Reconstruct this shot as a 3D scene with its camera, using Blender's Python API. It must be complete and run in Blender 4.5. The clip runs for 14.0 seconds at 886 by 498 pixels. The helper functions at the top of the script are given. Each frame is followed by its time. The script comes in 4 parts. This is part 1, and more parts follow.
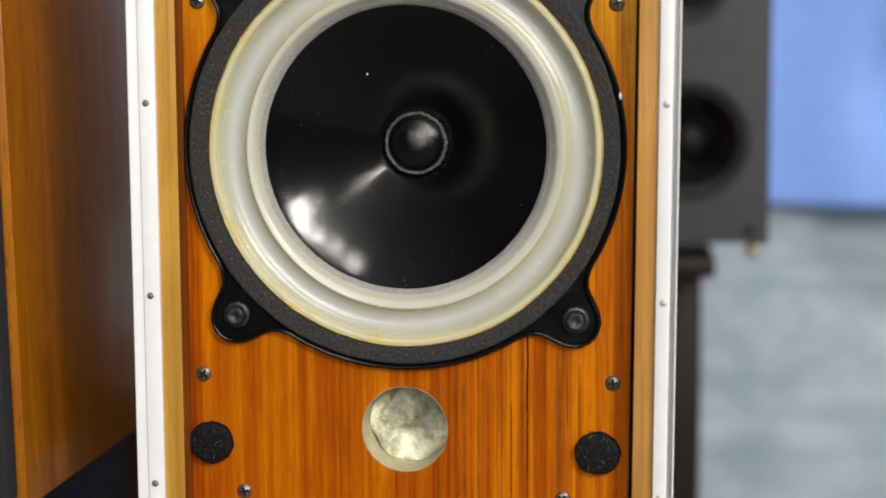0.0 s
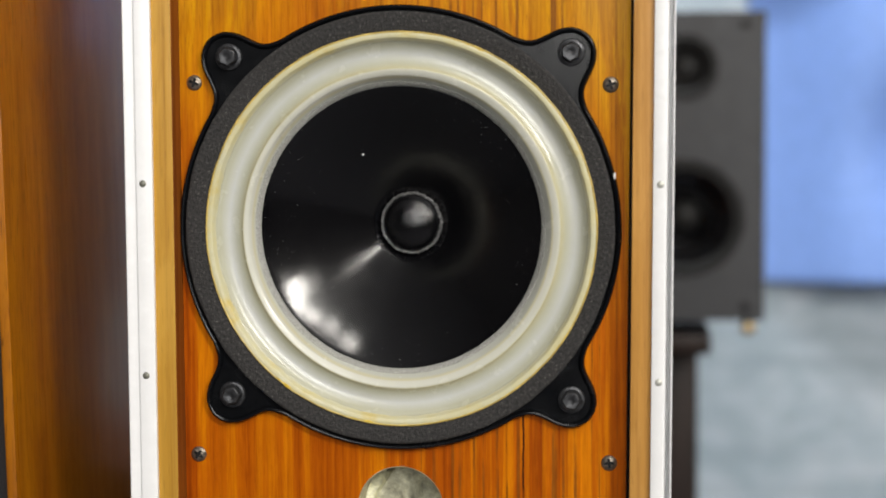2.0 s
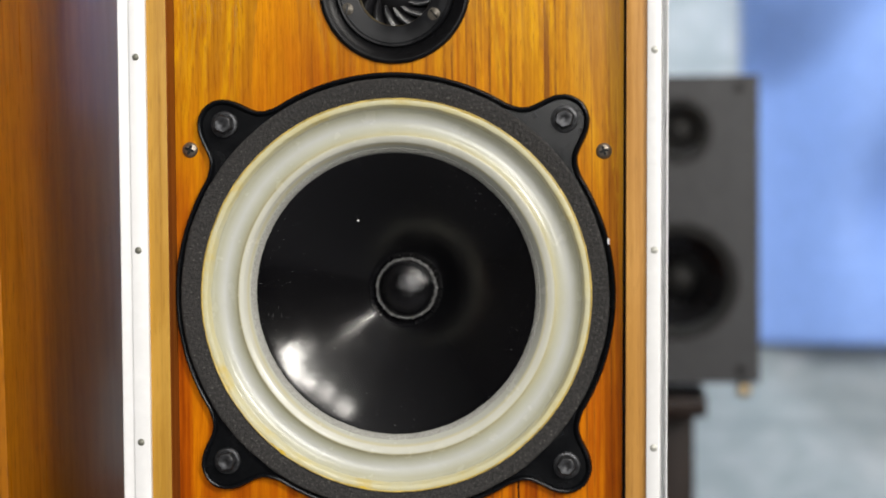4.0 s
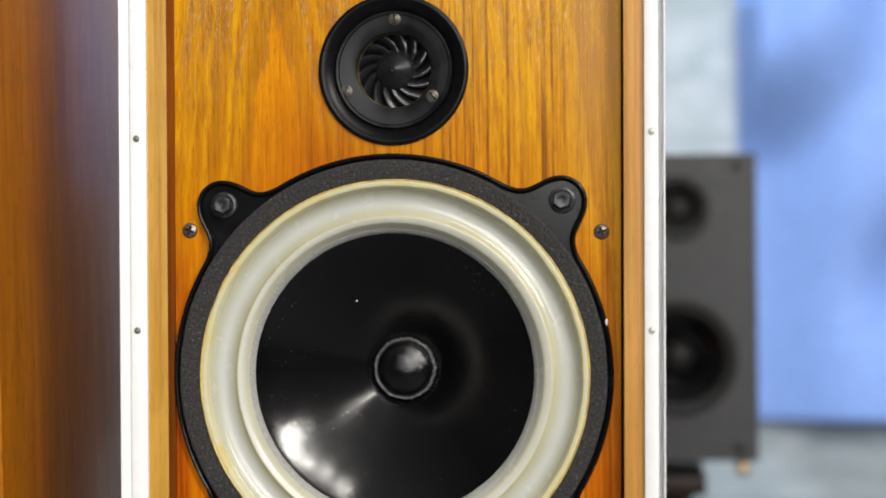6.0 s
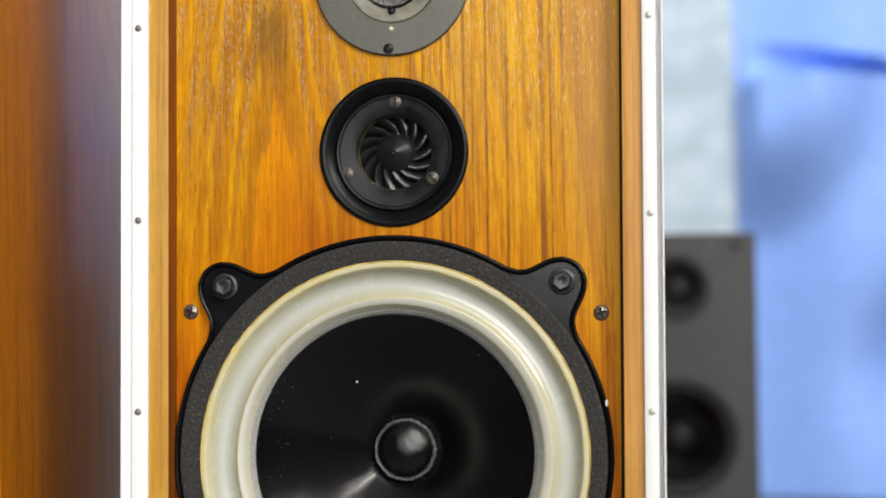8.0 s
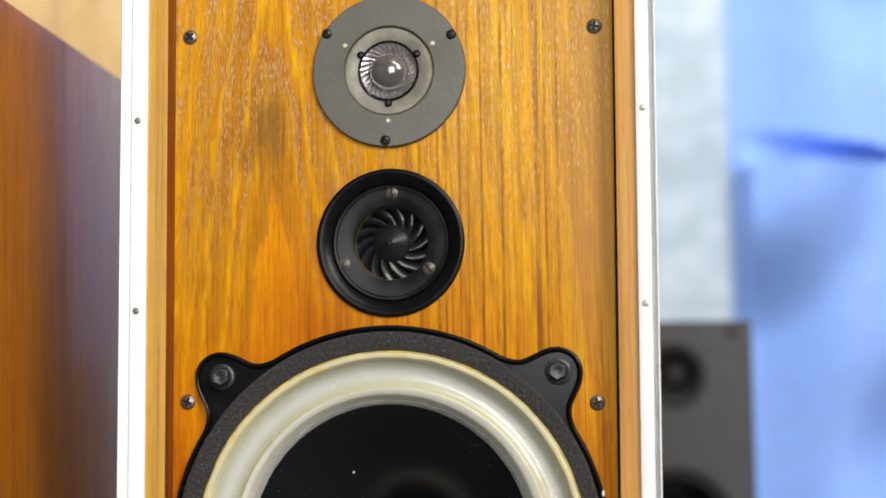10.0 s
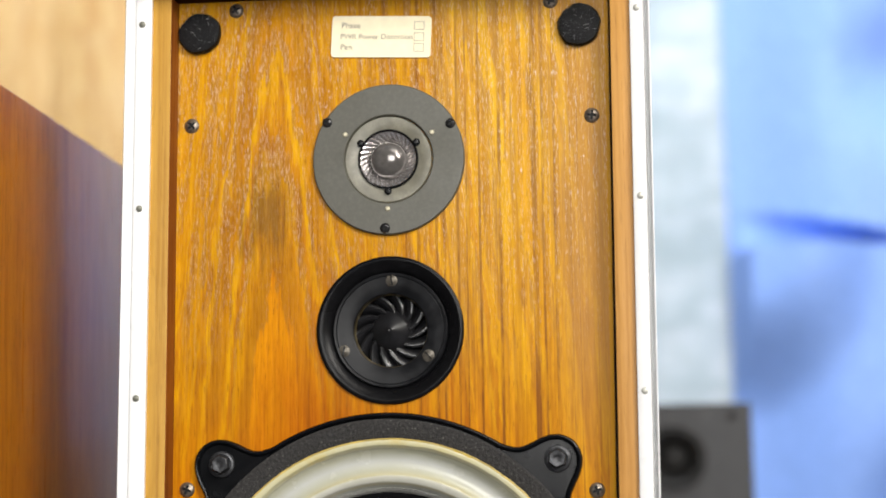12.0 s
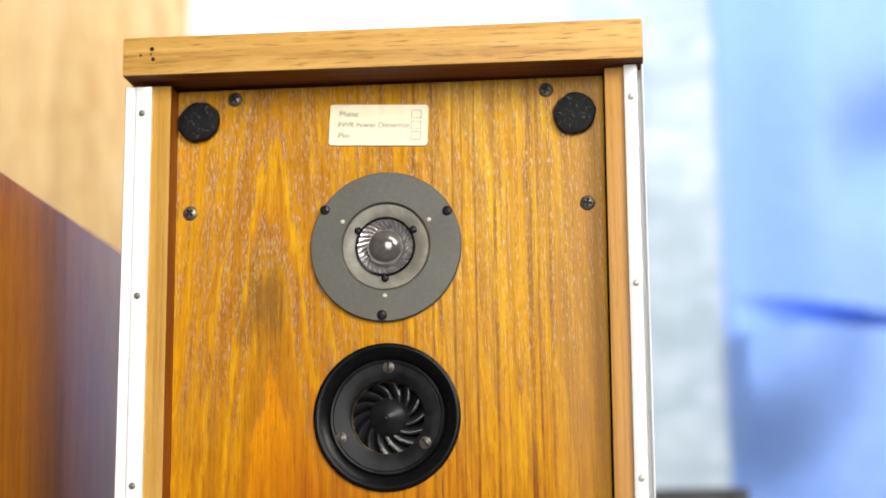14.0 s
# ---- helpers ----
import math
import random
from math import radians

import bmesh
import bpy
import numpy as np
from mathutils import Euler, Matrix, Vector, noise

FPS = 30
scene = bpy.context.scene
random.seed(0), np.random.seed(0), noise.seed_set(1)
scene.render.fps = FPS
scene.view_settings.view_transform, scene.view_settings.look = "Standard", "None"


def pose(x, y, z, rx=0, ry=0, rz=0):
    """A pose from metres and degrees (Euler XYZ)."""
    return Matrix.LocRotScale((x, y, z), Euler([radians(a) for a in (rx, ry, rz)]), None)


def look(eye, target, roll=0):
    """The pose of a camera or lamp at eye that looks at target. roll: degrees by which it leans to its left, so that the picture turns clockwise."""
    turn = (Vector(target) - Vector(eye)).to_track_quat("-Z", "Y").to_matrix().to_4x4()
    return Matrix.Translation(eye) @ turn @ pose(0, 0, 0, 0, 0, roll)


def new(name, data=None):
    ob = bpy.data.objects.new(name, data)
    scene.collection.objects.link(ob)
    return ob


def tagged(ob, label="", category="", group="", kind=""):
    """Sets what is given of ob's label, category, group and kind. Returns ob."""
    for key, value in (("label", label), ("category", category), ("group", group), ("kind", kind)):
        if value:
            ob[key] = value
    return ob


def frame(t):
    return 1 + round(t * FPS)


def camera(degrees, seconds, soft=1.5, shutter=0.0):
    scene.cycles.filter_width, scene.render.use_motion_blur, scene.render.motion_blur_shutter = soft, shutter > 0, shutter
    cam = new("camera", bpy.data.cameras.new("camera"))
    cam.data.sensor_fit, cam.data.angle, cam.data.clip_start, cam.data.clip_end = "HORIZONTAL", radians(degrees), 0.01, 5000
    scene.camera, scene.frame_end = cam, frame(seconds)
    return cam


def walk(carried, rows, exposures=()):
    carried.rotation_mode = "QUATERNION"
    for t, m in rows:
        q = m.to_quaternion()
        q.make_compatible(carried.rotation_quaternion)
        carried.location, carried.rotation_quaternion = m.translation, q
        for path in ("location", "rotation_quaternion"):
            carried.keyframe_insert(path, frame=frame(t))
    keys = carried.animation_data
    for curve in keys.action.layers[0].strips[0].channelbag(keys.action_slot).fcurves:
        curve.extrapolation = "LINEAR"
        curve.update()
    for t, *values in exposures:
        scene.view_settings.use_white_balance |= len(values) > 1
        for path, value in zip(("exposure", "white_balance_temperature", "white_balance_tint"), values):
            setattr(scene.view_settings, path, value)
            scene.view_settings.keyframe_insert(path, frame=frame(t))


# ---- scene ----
cam = camera(29.77, 14.0, soft=1.8)
EXPOSURES = [(0, -0.17), (3, -0.12), (5.5, -0.04), (7.5, -0.01), (14, 0.08)]
PATH = [
    (0, (0.11258, -0.76739, 0.82061), (-0.13081, 1.20477, 0.59403), -0.306),
    (0.5, (0.11231, -0.76835, 0.82149), (-0.13101, 1.20614, 0.61612), -0.371),
    (1, (0.11335, -0.76898, 0.82205), (-0.13243, 1.20804, 0.64607), -0.379),
    (1.5, (0.11279, -0.76951, 0.82254), (-0.13029, 1.20986, 0.67086), -0.383),
    (2, (0.1133, -0.7694, 0.82279), (-0.12637, 1.21148, 0.68614), -0.371),
    (2.5, (0.11282, -0.77001, 0.82313), (-0.1262, 1.21177, 0.69887), -0.416),
    (3, (0.11351, -0.77079, 0.82335), (-0.12153, 1.21255, 0.7179), -0.516),
    (5.5, (0.11446, -0.77358, 0.82763), (-0.1205, 1.21257, 0.83128), -0.486),
    (6, (0.11467, -0.77475, 0.8276), (-0.11781, 1.21151, 0.85412), -0.516),
    (6.5, (0.11518, -0.77584, 0.82867), (-0.11725, 1.21009, 0.87422), -0.533),
    (7, (0.1151, -0.77603, 0.82941), (-0.11722, 1.20935, 0.89502), -0.588),
    (7.5, (0.11502, -0.77707, 0.82912), (-0.11693, 1.20722, 0.9228), -0.551),
    (8, (0.11523, -0.77769, 0.82924), (-0.11677, 1.20522, 0.94866), -0.553),
    (10.5, (0.11637, -0.78266, 0.83265), (-0.1101, 1.18943, 1.07673), -0.641),
    (11, (0.11753, -0.78333, 0.83385), (-0.11116, 1.18557, 1.10054), -0.632),
    (11.5, (0.11446, -0.78416, 0.83304), (-0.10576, 1.18181, 1.12714), -0.655),
    (12, (0.11641, -0.78585, 0.83496), (-0.1065, 1.17662, 1.14961), -0.665),
    (12.5, (0.11712, -0.78664, 0.83541), (-0.1048, 1.17202, 1.17369), -0.653),
    (13, (0.11727, -0.7875, 0.83526), (-0.10442, 1.16716, 1.19603), -0.655),
    (13.5, (0.11653, -0.78838, 0.8366), (-0.1021, 1.16211, 1.22104), -0.694),
    (14, (0.11714, -0.78959, 0.83724), (-0.09955, 1.15589, 1.24731), -0.689),
]
cam.data.dof.use_dof, cam.data.dof.focus_distance, cam.data.dof.aperture_fstop = True, 0.797, 5.0
walk(cam, [(t, look(eye, target, roll)) for t, eye, target, roll in PATH], EXPOSURES)

# ---- world and lamps ----
world = bpy.data.worlds.new("world")
world.use_nodes = True
world.node_tree.nodes["Background"].inputs[0].default_value = (0.75, 0.85, 1.0, 1)
world.node_tree.nodes["Background"].inputs[1].default_value = 0.05
scene.world = world


def area_lamp(name, place, target, size, watts, colour, shape="DISK", size_y=0.0):
    data = bpy.data.lights.new(name, "AREA")
    data.shape, data.size, data.energy, data.color = shape, size, watts, colour
    if size_y:
        data.size_y = size_y
    ob = new(name, data)
    ob.matrix_world = look(place, target)
    return ob


CEIL = 2.5
# unseen spots, placed and sized to draw the highlights on cone and domes
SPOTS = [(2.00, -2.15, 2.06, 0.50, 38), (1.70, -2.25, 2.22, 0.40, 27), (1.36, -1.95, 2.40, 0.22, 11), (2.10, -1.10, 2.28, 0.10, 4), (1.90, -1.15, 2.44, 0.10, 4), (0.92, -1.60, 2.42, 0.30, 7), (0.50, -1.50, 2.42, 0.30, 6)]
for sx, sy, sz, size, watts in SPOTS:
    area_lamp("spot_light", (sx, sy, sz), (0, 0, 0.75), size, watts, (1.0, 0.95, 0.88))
# added fill: frontal light in an unseen window, a strip for the back wall
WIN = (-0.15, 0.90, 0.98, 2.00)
area_lamp("front_fill", (0.375, -2.58, 1.49), (0.375, 0, 1.40), 1.00, 48, (1.0, 0.98, 0.95), "RECTANGLE", 0.96)
# unseen panel added to brighten the upper back wall
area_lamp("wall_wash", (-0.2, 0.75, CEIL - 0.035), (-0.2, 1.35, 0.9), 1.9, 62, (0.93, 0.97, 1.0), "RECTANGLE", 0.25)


# ---- materials ----
class Mat:
    """A principled material with short calls for its nodes."""

    def __init__(self, name, colour=(0.5, 0.5, 0.5), rough=0.5, metal=0.0, coat=0.0, spec=0.5):
        self.m = bpy.data.materials.new(name)
        self.m.use_nodes = True
        self.tree = self.m.node_tree
        self.b = self.tree.nodes["Principled BSDF"]
        self.b.inputs["Base Color"].default_value = (*colour, 1)
        self.b.inputs["Roughness"].default_value = rough
        self.b.inputs["Metallic"].default_value = metal
        self.b.inputs["Specular IOR Level"].default_value = spec
        self.b.inputs["Coat Weight"].default_value = coat
        self.b.inputs["Coat Roughness"].default_value = 0.12
        self.co = self.tree.nodes.new("ShaderNodeTexCoord").outputs["Object"]

    def node(self, kind, **inputs):
        n = self.tree.nodes.new(kind)
        for key, value in inputs.items():
            self.put(n.inputs[key.replace("_", " ")], value)
        return n

    def put(self, socket, value):
        if isinstance(value, bpy.types.NodeSocket):
            self.tree.links.new(value, socket)
        else:
            socket.default_value = value

    def scaled(self, s, shift=(0, 0, 0)):
        return self.node("ShaderNodeMapping", Vector=self.co, Scale=s, Location=shift).outputs[0]

    def noise(self, s, detail=4.0, rough=0.55, distort=0.0, shift=(0, 0, 0)):
        return self.node("ShaderNodeTexNoise", Vector=self.scaled(s, shift), Scale=1.0, Detail=detail,
                         Roughness=rough, Distortion=distort).outputs["Fac"]

    def ramp(self, fac, stops):
        n = self.node("ShaderNodeValToRGB", Fac=fac)
        e = n.color_ramp.elements
        while len(e) < len(stops):
            e.new(0.5)
        for el, (at, c) in zip(e, stops):
            el.position = at
            el.color = (*c, 1) if isinstance(c, tuple) else (c, c, c, 1)
        return n.outputs["Color"]

    def mix(self, fac, a, b, mode="MIX"):
        n = self.tree.nodes.new("ShaderNodeMix")
        n.data_type, n.blend_type = "RGBA", mode
        for socket, value in ((n.inputs[0], fac), (n.inputs[6], a), (n.inputs[7], b)):
            if isinstance(value, tuple) and len(value) == 3:
                value = (*value, 1)
            self.put(socket, value)
        return n.outputs[2]

    def math(self, op, a, b=0.0):
        n = self.tree.nodes.new("ShaderNodeMath")
        n.operation = op
        self.put(n.inputs[0], a)
        self.put(n.inputs[1], b)
        return n.outputs[0]

    def bump(self, height, strength=0.3, distance=0.001, under=None):
        n = self.node("ShaderNodeBump", Height=height, Strength=strength, Distance=distance)
        if under is not None:
            self.put(n.inputs["Normal"], under)
        self.put(self.b.inputs["Normal"], n.outputs[0])
        return n.outputs[0]

    def colour(self, c):
        self.put(self.b.inputs["Base Color"], c)

    def rough(self, r):
        self.put(self.b.inputs["Roughness"], r)


def along(axis, across, length):
    return tuple(length if a == axis else across for a in "xyz")


def wood(name, dark, mid, light, axis="z", shift=(0, 0, 0), rough=0.42, coat=0.0, relief=0.25, figure=1.0, spec=0.25, pore=0.6):
    w = Mat(name, mid, rough, coat=coat, spec=spec)
    # wide bands of the veneer, bent by a slower wave
    broad = w.noise(along(axis, 75, 1.8), 4, 0.6, 1.0, shift)
    base = w.ramp(broad, [(0.32, dark), (0.46, mid), (0.58, tuple(0.6 * a + 0.4 * b for a, b in zip(mid, light))), (0.68, light)])
    patch = w.noise(along(axis, 26, 7), 5, 0.66, 1.3, tuple(v + 5 for v in shift))
    base = w.mix(w.ramp(patch, [(0.44, 0.0), (0.60, 0.6)]), base, light)
    patch = w.noise(along(axis, 95, 17), 4, 0.66, 1.2, tuple(v + 2 for v in shift))
    base = w.mix(w.ramp(patch, [(0.50, 0.0), (0.66, 0.55)]), base, tuple(0.5 * a + 0.5 * b for a, b in zip(dark, mid)))
    field = w.noise(along(axis, 15, 1.25), 2, 0.45, 0.35, tuple(v + 9 for v in shift))
    rings = w.math("FRACT", w.math("MULTIPLY", w.math("ADD", field, w.math("MULTIPLY", w.noise(along(axis, 160, 8), 3, 0.6), 0.012)), 17.0))
    base = w.mix(w.math("MULTIPLY", w.ramp(rings, [(0.0, 1.0), (0.10, 0.75), (0.42, 0.0), (0.96, 0.0), (1.0, 0.9)]), 0.5 * figure), base, dark)
    fine = w.noise(along(axis, 420, 7), 4, 0.6, 0.1, shift)
    base = w.mix(0.75, base, w.ramp(fine, [(0.28, (0.70, 0.62, 0.5)), (0.5, (1, 1, 1)), (0.78, (1.1, 1.1, 1.05))]), "MULTIPLY")
    pores = w.noise(along(axis, 1000, 75), 2, 0.5, 0.0, shift)
    base = w.mix(w.ramp(pores, [(0.58, 0.0), (0.70, pore)]), base, tuple(v * 0.4 for v in dark))
    w.colour(base)
    w.bump(w.math("SUBTRACT", fine, w.math("MULTIPLY", pores, 0.6)), relief, 0.0006)
    w.rough(w.ramp(fine, [(0.3, rough + 0.12), (0.7, rough - 0.06)]))
    return w


def baffle_wood():
    w = Mat("teak_baffle", (0.4, 0.12, 0.0012), 0.4, spec=0.15)
    axes = w.node("ShaderNodeSeparateXYZ", Vector=w.co).outputs
    x, z = axes[0], axes[2]

    def sway(s, amount, detail=3, rough=0.55, shift=(0, 0, 0)):
        return w.math("MULTIPLY", w.math("SUBTRACT", w.noise(s, detail, rough, 0.0, shift), 0.5), amount)

    def line_noise(value, scale, detail=2.0):
        n = w.node("ShaderNodeTexNoise", Scale=scale, Detail=detail, Roughness=0.6)
        n.noise_dimensions = "1D"
        w.put(n.inputs["W"], value)
        return n.outputs["Fac"]

    def steps(value, low, up):
        n = w.node("ShaderNodeMapRange", Value=value, From_Min=low, From_Max=up)
        n.interpolation_type = "SMOOTHSTEP"
        return n.outputs[0]

    # flat-sawn figure: nested arches with ragged tips, running out into straight lines
    dx = w.math("DIVIDE", w.math("ADD", w.math("ADD", x, 0.054), sway((7, 7, 5), 0.016)), 0.012)
    arch = w.math("SUBTRACT", w.math("SQRT", w.math("ADD", w.math("MULTIPLY", dx, dx), 1.0)), 1.0)
    rag = w.math("ADD", sway((330, 330, 34), 0.060, 4, 0.65), sway((85, 85, 16), 0.110, 3, 0.6, (3, 1, 2)))
    rise = w.math("ADD", w.math("ADD", z, w.math("MULTIPLY", arch, 0.12)), rag)
    bands = line_noise(rise, 15.0, 1.5)
    heart = steps(rise, 0.944, 0.937)
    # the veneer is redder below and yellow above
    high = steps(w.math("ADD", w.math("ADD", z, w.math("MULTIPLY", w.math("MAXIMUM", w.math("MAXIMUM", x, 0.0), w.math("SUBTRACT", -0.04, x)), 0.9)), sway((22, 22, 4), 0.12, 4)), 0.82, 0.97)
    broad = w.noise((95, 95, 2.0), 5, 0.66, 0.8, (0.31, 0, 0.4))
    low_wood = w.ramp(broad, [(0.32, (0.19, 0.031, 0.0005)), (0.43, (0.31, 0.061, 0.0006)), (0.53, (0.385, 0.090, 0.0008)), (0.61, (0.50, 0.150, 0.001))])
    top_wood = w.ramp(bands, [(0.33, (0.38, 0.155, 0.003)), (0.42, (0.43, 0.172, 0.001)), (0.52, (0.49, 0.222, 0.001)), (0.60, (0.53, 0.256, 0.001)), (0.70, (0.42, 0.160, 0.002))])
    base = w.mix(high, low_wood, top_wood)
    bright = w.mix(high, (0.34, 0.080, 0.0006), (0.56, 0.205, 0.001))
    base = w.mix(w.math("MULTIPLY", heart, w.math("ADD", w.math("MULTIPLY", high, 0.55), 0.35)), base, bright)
    # dull mauve-brown bands where the varnish is gone
    worn = w.ramp(line_noise(rise, 17.0, 2.0), [(0.46, 0.0), (0.53, 1.0)])
    torn = w.ramp(w.noise((210, 210, 30), 4, 0.65, 0.5, (0.1, 0, 0.2)), [(0.40, 0.1), (0.54, 1.0)])
    worn = w.math("MULTIPLY", w.math("MULTIPLY", worn, torn), w.math("MULTIPLY", steps(z, 0.855, 0.95), w.math("SUBTRACT", 1.0, heart)))
    base = w.mix(w.math("MULTIPLY", worn, 0.75), base, (0.30, 0.130, 0.018))
    # one darker patch over the heart of the figure
    spot = w.node("ShaderNodeVectorMath", Vector=w.node("ShaderNodeMapping", Vector=w.co, Location=(0.060 * 58, 0, -0.980 * 34), Scale=(58, 0, 34)).outputs[0])
    spot.operation = "LENGTH"
    patch = w.math("ADD", spot.outputs["Value"], sway((300, 300, 40), 2.6, 4, 0.65))
    base = w.mix(w.ramp(patch, [(0.25, 0.75), (0.95, 0.0)]), base, (0.15, 0.070, 0.012))
    # straight lines of the quarter-sawn side: pale and dark stripes, thin broken dark seams
    straight = steps(x, 0.005, 0.035)
    across = w.math("ADD", x, sway((30, 30, 2.0), 0.004))
    stripes = line_noise(across, 230.0)
    base = w.mix(w.math("MULTIPLY", w.ramp(stripes, [(0.36, 0.55), (0.47, 0.0)]), straight), base, w.mix(high, (0.27, 0.062, 0.001), (0.40, 0.165, 0.003)))
    base = w.mix(w.math("MULTIPLY", w.ramp(stripes, [(0.55, 0.0), (0.66, 0.4)]), straight), base, w.mix(high, (0.56, 0.180, 0.001), (0.58, 0.262, 0.002)))
    seams = w.ramp(line_noise(w.math("ADD", across, 0.41), 300.0, 1.0), [(0.59, 0.0), (0.64, 1.0)])
    seams = w.math("MULTIPLY", w.math("MULTIPLY", seams, steps(x, -0.04, 0.03)), w.ramp(w.noise((260, 260, 30), 4, 0.65, 0.0, (5, 0, 2)), [(0.40, 0.12), (0.56, 0.8)]))
    base = w.mix(seams, base, (0.17, 0.055, 0.006))
    # soft streaks of every width
    fine = w.noise((520, 520, 11), 5, 0.62, 0.1)
    base = w.mix(0.6, base, w.ramp(fine, [(0.30, (0.62, 0.48, 0.4)), (0.5, (1, 1, 1)), (0.72, (1.14, 1.16, 1.1))]), "MULTIPLY")
    cloud = w.noise((60, 60, 30), 4, 0.6, 0.6, (2, 0, 9))
    base = w.mix(0.55, base, w.ramp(cloud, [(0.32, (0.78, 0.68, 0.7)), (0.55, (1, 1, 1)), (0.75, (1.08, 1.1, 1.0))]), "MULTIPLY")
    grain = w.noise((800, 800, 48), 4, 0.7, 0.2, (4, 0, 4))
    base = w.mix(0.7, base, w.ramp(grain, [(0.32, (0.74, 0.64, 0.6)), (0.5, (1, 1, 1)), (0.68, (1.12, 1.14, 1.2))]), "MULTIPLY")
    pores = w.noise((1300, 1300, 100), 2, 0.5)
    base = w.mix(w.math("MULTIPLY", w.ramp(pores, [(0.60, 0.0), (0.70, 0.55)]), w.math("ADD", w.math("MULTIPLY", high, 0.75), 0.25)), base, (0.14, 0.040, 0.002))
    # paler and yellower towards the top, most on the straight-grained side
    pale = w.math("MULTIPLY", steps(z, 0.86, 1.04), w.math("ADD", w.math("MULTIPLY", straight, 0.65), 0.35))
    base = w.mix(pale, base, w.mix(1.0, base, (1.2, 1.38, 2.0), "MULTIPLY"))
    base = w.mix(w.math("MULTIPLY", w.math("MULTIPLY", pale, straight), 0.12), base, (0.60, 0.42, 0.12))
    # two split seams beside the port
    off = w.math("ABSOLUTE", w.math("SUBTRACT", w.math("ADD", x, sway((60, 60, 60), 0.0012)), 0.0574))
    crack = w.math("MULTIPLY", w.math("LESS_THAN", off, 0.00045), w.math("LESS_THAN", z, 0.73))
    crack = w.math("MULTIPLY", crack, w.ramp(w.noise((90, 90, 40), 3), [(0.36, 0.25), (0.5, 0.95)]))
    base = w.mix(crack, base, (0.03, 0.008, 0.002))
    off = w.math("ABSOLUTE", w.math("SUBTRACT", w.math("ADD", x, sway((40, 40, 40), 0.0016, 3, 0.5, (4, 0, 1))), 0.0497))
    vein = w.math("MULTIPLY", w.math("LESS_THAN", off, 0.00038), w.ramp(w.noise((70, 70, 30), 3, 0.5, 0.0, (2, 2, 2)), [(0.36, 0.1), (0.5, 0.75)]))
    base = w.mix(w.math("MULTIPLY", vein, w.math("LESS_THAN", z, 0.75)), base, (0.06, 0.018, 0.002))
    # dried-out veneer beside the groove, and a clean narrow strip at the very edge
    rim = w.math("ADD", w.math("SUBTRACT", x, w.math("MULTIPLY", w.math("SUBTRACT", z, 0.79), 0.016)), sway((110, 110, 4), 0.02, 4, 0.6, (1, 0, 6)))
    dry = w.math("MULTIPLY", steps(rim, 0.074, 0.094), steps(z, 0.82, 0.95))
    base = w.mix(w.math("MULTIPLY", dry, 0.6), base, (0.38, 0.195, 0.055))
    clean = steps(w.math("SUBTRACT", x, w.math("MULTIPLY", w.math("SUBTRACT", z, 0.79), 0.0096)), 0.1042, 0.1047)
    base = w.mix(w.math("MULTIPLY", clean, w.math("MULTIPLY", high, 0.75)), base, (0.52, 0.255, 0.005))
    # short pale dashes along the grain, more of them towards the top
    dashes = w.ramp(w.noise((1900, 1900, 250), 3, 0.65, 0.3), [(0.53, 0.0), (0.61, 1.0)])
    rows = w.ramp(line_noise(w.math("ADD", across, sway((200, 200, 9), 0.002)), 420.0), [(0.44, 0.12), (0.56, 1.0)])
    rows = w.mix(straight, w.math("ADD", w.math("MULTIPLY", worn, 0.75), 0.12), rows)
    cover = w.math("MULTIPLY", w.math("MULTIPLY", steps(w.math("ADD", z, sway((30, 30, 8), 0.14, 4, 0.6, (8, 0, 1))), 0.88, 1.06), rows), w.math("SUBTRACT", 1.0, w.math("MULTIPLY", heart, 0.9)))
    dashes = w.math("MULTIPLY", dashes, cover)
    base = w.mix(w.math("MULTIPLY", dashes, 0.62), base, (0.66, 0.50, 0.36))
    w.colour(base)
    under = w.bump(w.math("SUBTRACT", fine, w.math("MULTIPLY", pores, 0.6)), 0.22, 0.0006)
    w.bump(dashes, 0.5, 0.0005, under)
    w.rough(w.ramp(dashes, [(0.0, 0.40), (0.8, 0.22)]))
    w.put(w.b.inputs["Specular IOR Level"], w.math("ADD", 0.06, w.math("MULTIPLY", dashes, 0.6)))
    return w.m


def speckled(name, colour, rough, scale, contrast, bump, distance=0.0004, metal=0.0, spec=0.5):
    s = Mat(name, colour, rough, metal, spec=spec)
    n = s.noise((scale,) * 3, 4, 0.7)
    s.colour(s.ramp(n, [(0.3, tuple(c * (1 - contrast) for c in colour)), (0.5, colour), (0.72, tuple(min(1, c * (1 + 2 * contrast)) for c in colour))]))
    s.rough(s.ramp(s.noise((scale * 0.1,) * 3, 3), [(0.3, max(0.05, rough - 0.08)), (0.7, min(1, rough + 0.1))]))
    s.bump(n, bump, distance)
    return s.m


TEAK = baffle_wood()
SIDE = wood("teak_edge", (0.35, 0.172, 0.018), (0.42, 0.224, 0.030), (0.49, 0.276, 0.046), shift=(1.7, 0, 0.2), rough=0.42, figure=0.15, pore=0.25).m
SIDE_IN = wood("shaded_inner_teak", (0.13, 0.032, 0.003), (0.18, 0.048, 0.004), (0.23, 0.068, 0.006), shift=(1.1, 0, 0.6), rough=0.5, figure=0.2, pore=0.3).m
SIDE_PALE = wood("tan_teak_edge", (0.35, 0.165, 0.030), (0.42, 0.208, 0.045), (0.48, 0.250, 0.064), shift=(2.9, 0, 0.7), rough=0.42, figure=0.15, pore=0.25).m
